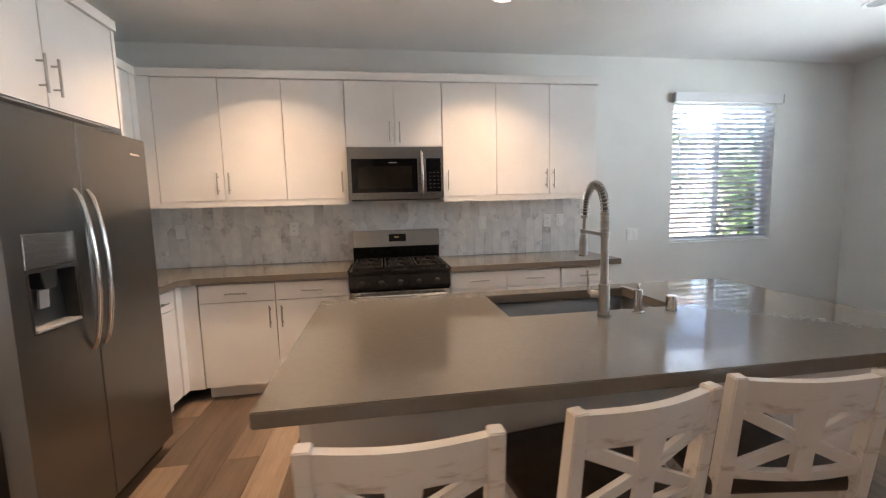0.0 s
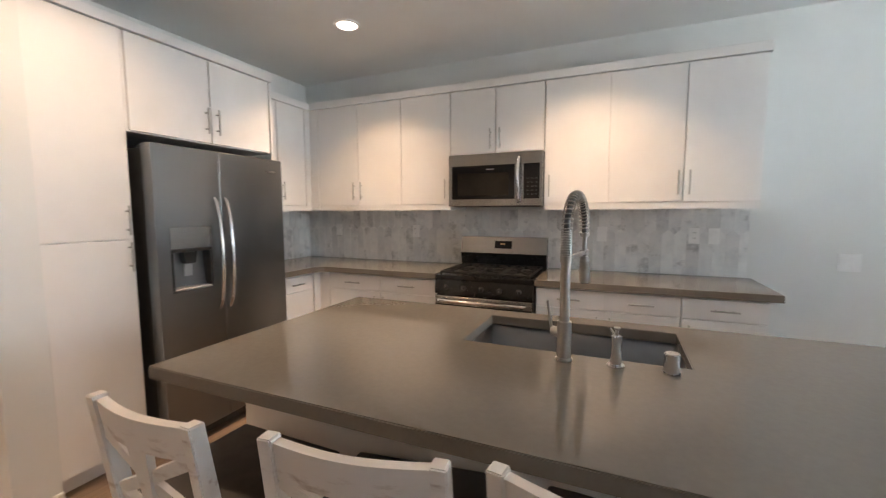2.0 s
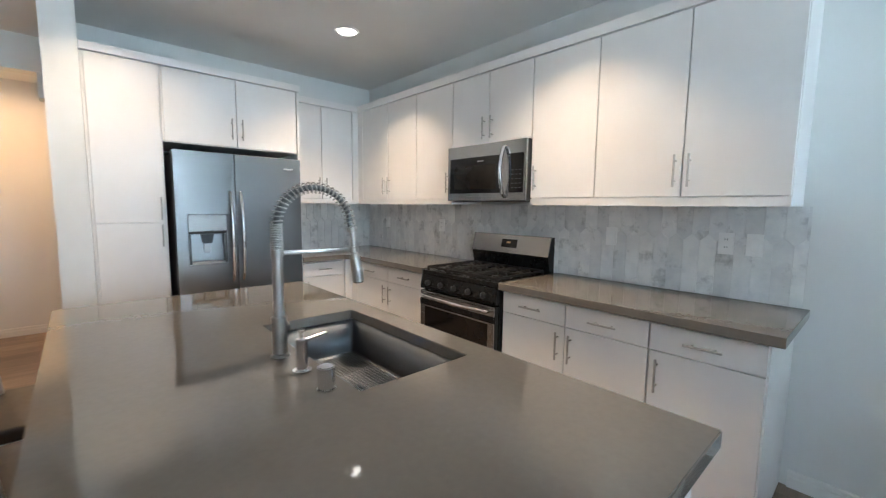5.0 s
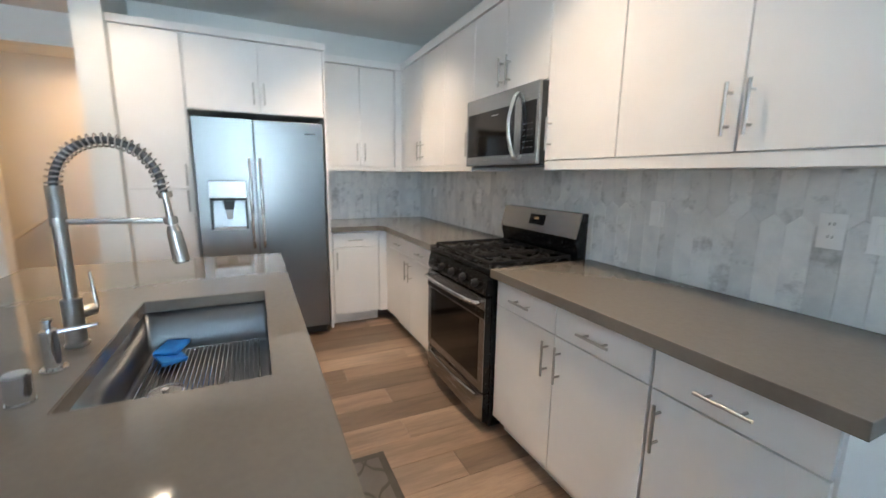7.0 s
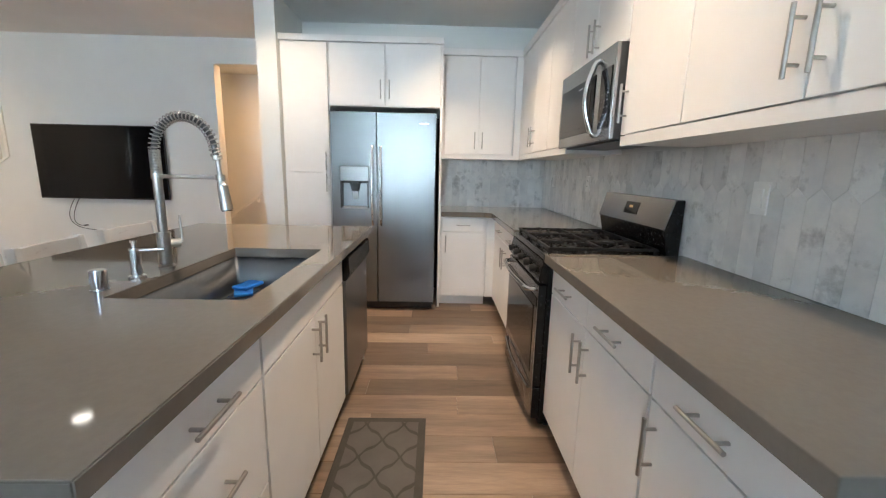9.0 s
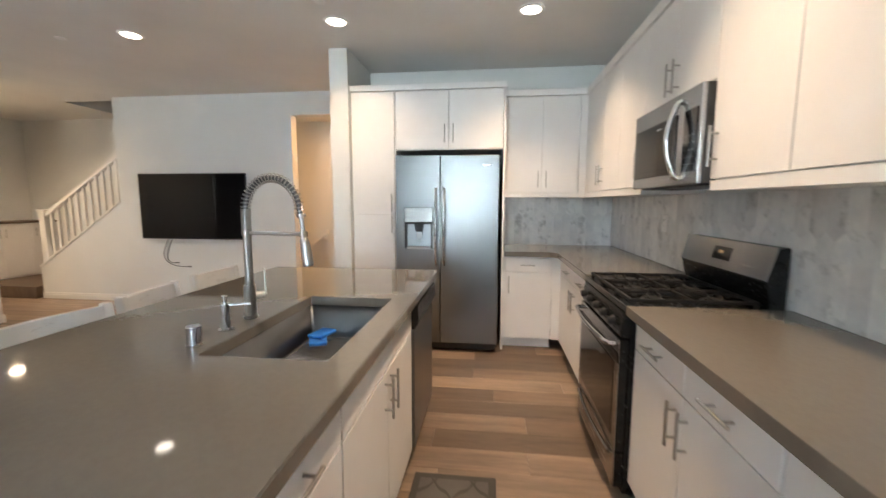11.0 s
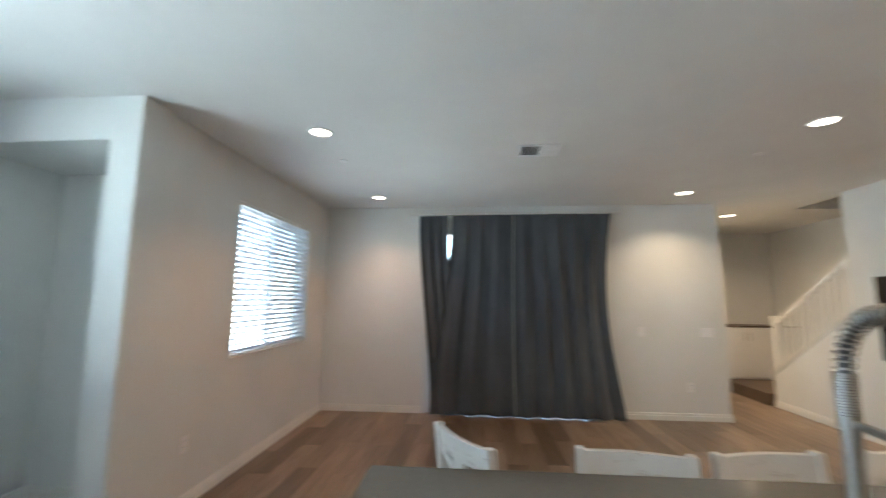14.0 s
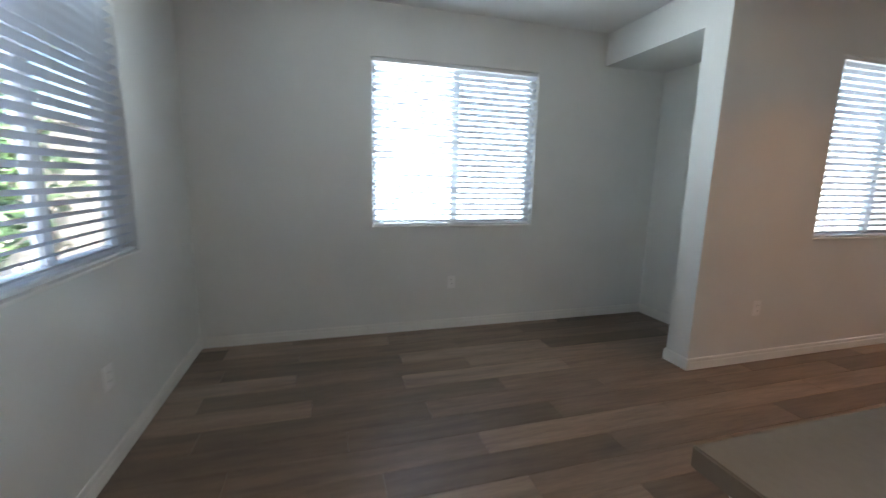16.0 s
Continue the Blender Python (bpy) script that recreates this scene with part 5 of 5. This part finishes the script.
# ---- floor mat ----
mt = thing("floor_mat", 1.235, 2.515, 0.0, "dark brown kitchen mat with a grey lattice pattern", "floor mat")
part("pad", box(-0.54, 0.54, -0.20, 0.205, 0.0045, 0.016, 0.005), simple("mat_brown", (0.035, 0.03, 0.026), (0.05, 0.043, 0.037), 0.7, relief=0.4, fine=300), mt)
MATL = simple("mat_grey", (0.075, 0.070, 0.065), (0.095, 0.089, 0.082), 0.75, relief=0.3, fine=300)
cell = []
for a in range(32):
    c = 2 * math.pi * a / 32
    r = 1 / (abs(math.cos(c)) / 0.116 + abs(math.sin(c)) / 0.091)
    q = c % math.pi
    q = min(q, math.pi - q)
    r *= 0.94 * (1 - 0.11 * math.sin(4 * q))
    cell.append((r * math.cos(c), r * math.sin(c)))
for i in range(-3, 4):
    for j in range(-2, 3):
        for odd in (0, 1):
            x, y = i * 0.24 + odd * 0.12, j * 0.19 + odd * 0.095
            out = clip_poly([(x + u, y + v) for u, v in cell], -0.50, 0.50, -0.165, 0.168)
            if len(out) > 2:
                part("lattice_tile", prism(out, "z", 0.0162, 0.0175), MATL, mt)

# ---- stairs and entry ----
st = tagged(new("staircase"), "dark wooden stairs rising behind the wall", "staircase", kind="structure")
part("landing", box(-3.62, -2.335, -4.56, -3.72, 0.0, 0.17, 0.004), CARPET, st)
part("landing", box(-3.62, -2.335, -5.30, -4.56, 0.0, 0.168), CARPET, st)
for k in range(9):
    y = -3.66 + k * 0.285
    part("step", box(-3.615, XT - 0.145, y, y + 0.31, 0.0 if k == 0 else 0.17 * k, 0.17 * (k + 1) + 0.17, 0.004), CARPET, st)
bal = tagged(new("balustrade"), "white painted stair balustrade with square balusters", "balustrade")
SL0, SL1 = (-3.62, 0.50), (-2.335, 1.375)
slope = (SL1[1] - SL0[1]) / (SL1[0] - SL0[0])
xb = XT - 0.07
part("newel_post", box(xb - 0.045, xb + 0.045, -3.665, -3.575, 0.445, 1.235, 0.004), TRIM, bal)
part("newel_cap", box(xb - 0.055, xb + 0.055, -3.675, -3.565, 1.235, 1.262, 0.006), TRIM, bal)
part("shoe_rail", prism([(-3.68, 0.446), (-2.335, 1.362), (-2.335, 1.392), (-3.68, 0.476)], "x", xb - 0.08, xb + 0.08), TRIM, bal)
part("handrail", prism([(-3.575, 1.155), (-2.335, 1.985), (-2.335, 2.045), (-3.575, 1.215)], "x", xb - 0.03, xb + 0.03, bevel=0.006), TRIM, bal)
for k in range(11):
    y = -3.50 + k * 0.108
    zl = 0.476 + (y + 3.68) * (1.392 - 0.476) / 1.345
    zh = 1.155 + (y + 3.575) * 0.83 / 1.24
    part("baluster", box(xb - 0.016, xb + 0.016, y - 0.016, y + 0.016, zl - 0.008, zh + 0.01), TRIM, bal)
cab = tagged(new("entry_cabinet"), "low white built-in cabinet on the stair landing", "cabinet")
part("body", box(-3.615, -2.345, -5.295, -4.80, 0.17, 1.03), CAB, cab)
part("top", box(-3.617, -2.342, -5.297, -4.77, 1.031, 1.06, 0.003), CARPET, cab, "dark wooden top")
for i in range(3):
    d = part("door", box(-3.61 + i * 0.42, -3.196 + i * 0.42, -4.799, -4.78, 0.20, 1.02, 0.002), CAB, cab)
    bar_handle(d, (-3.23 + i * 0.42 - (0.34 if i == 2 else 0), -4.78, 0.88), "z", 0.14, (0, 1, 0))
# sloped stair cap in the hall
hr = tagged(new("hall_handrail"), "white sloped handrail on the hall wall", "handrail")
part("rail", prism([(-0.62, 0.33), (0.135, 0.885), (0.135, 0.935), (-0.62, 0.38)], "x", -3.56, -3.50, bevel=0.005), TRIM, hr)
part("bracket", box(-3.62, -3.53, 0.04, 0.07, 0.78, 0.85), TRIM, hr)

# ---- backsplash of picket tiles ----
TW, TL, TP = 0.082, 0.400, 0.036
GR = 0.0008


def splash(name, axis, place, sgn, u0, u1, label):
    v0, v1 = ZC + 0.001, UB0 + 0.004
    if axis == "y":
        bm = box(u0, u1, place - 0.006, place - 0.001, v0, v1)
    else:
        bm = box(place + 0.001, place + 0.006, u0, u1, v0, v1)
    base = solid(name, bm, GROUT, label, "backsplash")
    cache = {}
    step = TL - TP
    for r in range(-1, 3):
        vm = 1.247 - TL / 2 + TP / 2 + r * step
        n = int((u1 - u0) / TW) + 3
        for i in range(-1, n):
            um = u0 + i * TW + (TW / 2 if r % 2 else 0)
            hw, hl = TW / 2 - GR, TL / 2 - GR
            full = [(um - hw, vm - hl + TP), (um, vm - hl), (um + hw, vm - hl + TP), (um + hw, vm + hl - TP), (um, vm + hl), (um - hw, vm + hl - TP)]
            poly = clip_poly(full, u0 + 0.001, u1 - 0.001, v0 + 0.001, v1 - 0.001)
            if len(poly) < 3 or max(p[0] for p in poly) - min(p[0] for p in poly) < 0.006:
                continue
            rel = tuple((round(p[0] - um, 4), round(p[1], 4)) for p in poly)
            if rel not in cache:
                lo, hi = (place - 0.0115, place - 0.0055) if axis == "y" else (place + 0.0055, place + 0.0115)
                cache[rel] = data_of("tile", prism(list(rel), "y" if axis == "y" else "x", lo, hi, bevel=0.0008 if len(rel) == 6 else 0), TILE)
            o = new("tile", cache[rel])
            o.parent = base
            o.location = (um, 0, 0) if axis == "y" else (0, um, 0)


splash("backsplash_north", "y", YN, -1, XW + 0.012, 2.150, "grey marble-look picket tile backsplash")
splash("backsplash_west", "x", XW, 1, 2.803, YN - 0.012, "grey marble-look picket tile backsplash beside the fridge")

# ---- floor boards ----
sub = solid("floor", box(4.14, XE + 0.15, -0.46, YN + 0.14, -0.25, -0.008, bm=box(-3.62, 4.14, -5.3, YN + 0.14, -0.25, -0.008, bm=bmesh.new())), simple("floor_gap", (0.03, 0.022, 0.016), (0.045, 0.033, 0.025), 0.8), "brown-grey oak plank floor running through the rooms", "floor")
PW, PL = 0.185, 1.25
rnd = random.Random(11)
shapes = {}
rest_v, rest_f = [], []
count = 0
x = -3.62
row = 0
while x < XE + 0.1:
    off = (row * 0.47 * PL + rnd.random() * 0.25) % PL
    y = -5.3 - off
    while y < YN:
        a, b = max(y, -5.3 if x < 3.96 else -0.46), min(y + PL, YN + 0.1)
        if b - a > 0.02:
            near = (-1.2 < x < 5.2 and -1.9 < b and a < 3.6)
            ln = round(b - a, 3)
            if near and count < 300:
                if ln not in shapes:
                    shapes[ln] = data_of("plank", box(0, PW - 0.0016, 0, ln - 0.0016, -0.0079, 0.0, 0.0012, seg=1), WOOD)
                o = new("plank", shapes[ln])
                o.parent = sub
                o.location = (x, a, 0)
                count += 1
            else:
                box_v = [(x + dx * (PW - 0.0016), a + dy * (ln - 0.0016), z) for z in (-0.0079, 0.0) for dx, dy in ((0, 0), (1, 0), (1, 1), (0, 1))]
                i = len(rest_v)
                rest_v += box_v
                rest_f += [(i + 4, i + 5, i + 6, i + 7), (i, i + 1, i + 5, i + 4), (i + 1, i + 2, i + 6, i + 5), (i + 2, i + 3, i + 7, i + 6), (i + 3, i, i + 4, i + 7)]
        y += PL
    x += PW
    row += 1
WOOD2 = WOOD.copy()
WOOD2.name = "oak_plank_far"
nt2 = WOOD2.node_tree
geo = nt2.nodes.new("ShaderNodeNewGeometry")
for l in list(nt2.links):
    if l.from_node.type == "OBJECT_INFO":
        nt2.links.new(geo.outputs["Random Per Island"], l.to_socket)
me = bpy.data.meshes.new("far_planks")
me.from_pydata(rest_v, [], rest_f)
me.materials.append(WOOD2)
ob = new("far_planks", me)
ob.parent = sub
tagged(ob, "oak planks of the farther floor", kind="stuff")
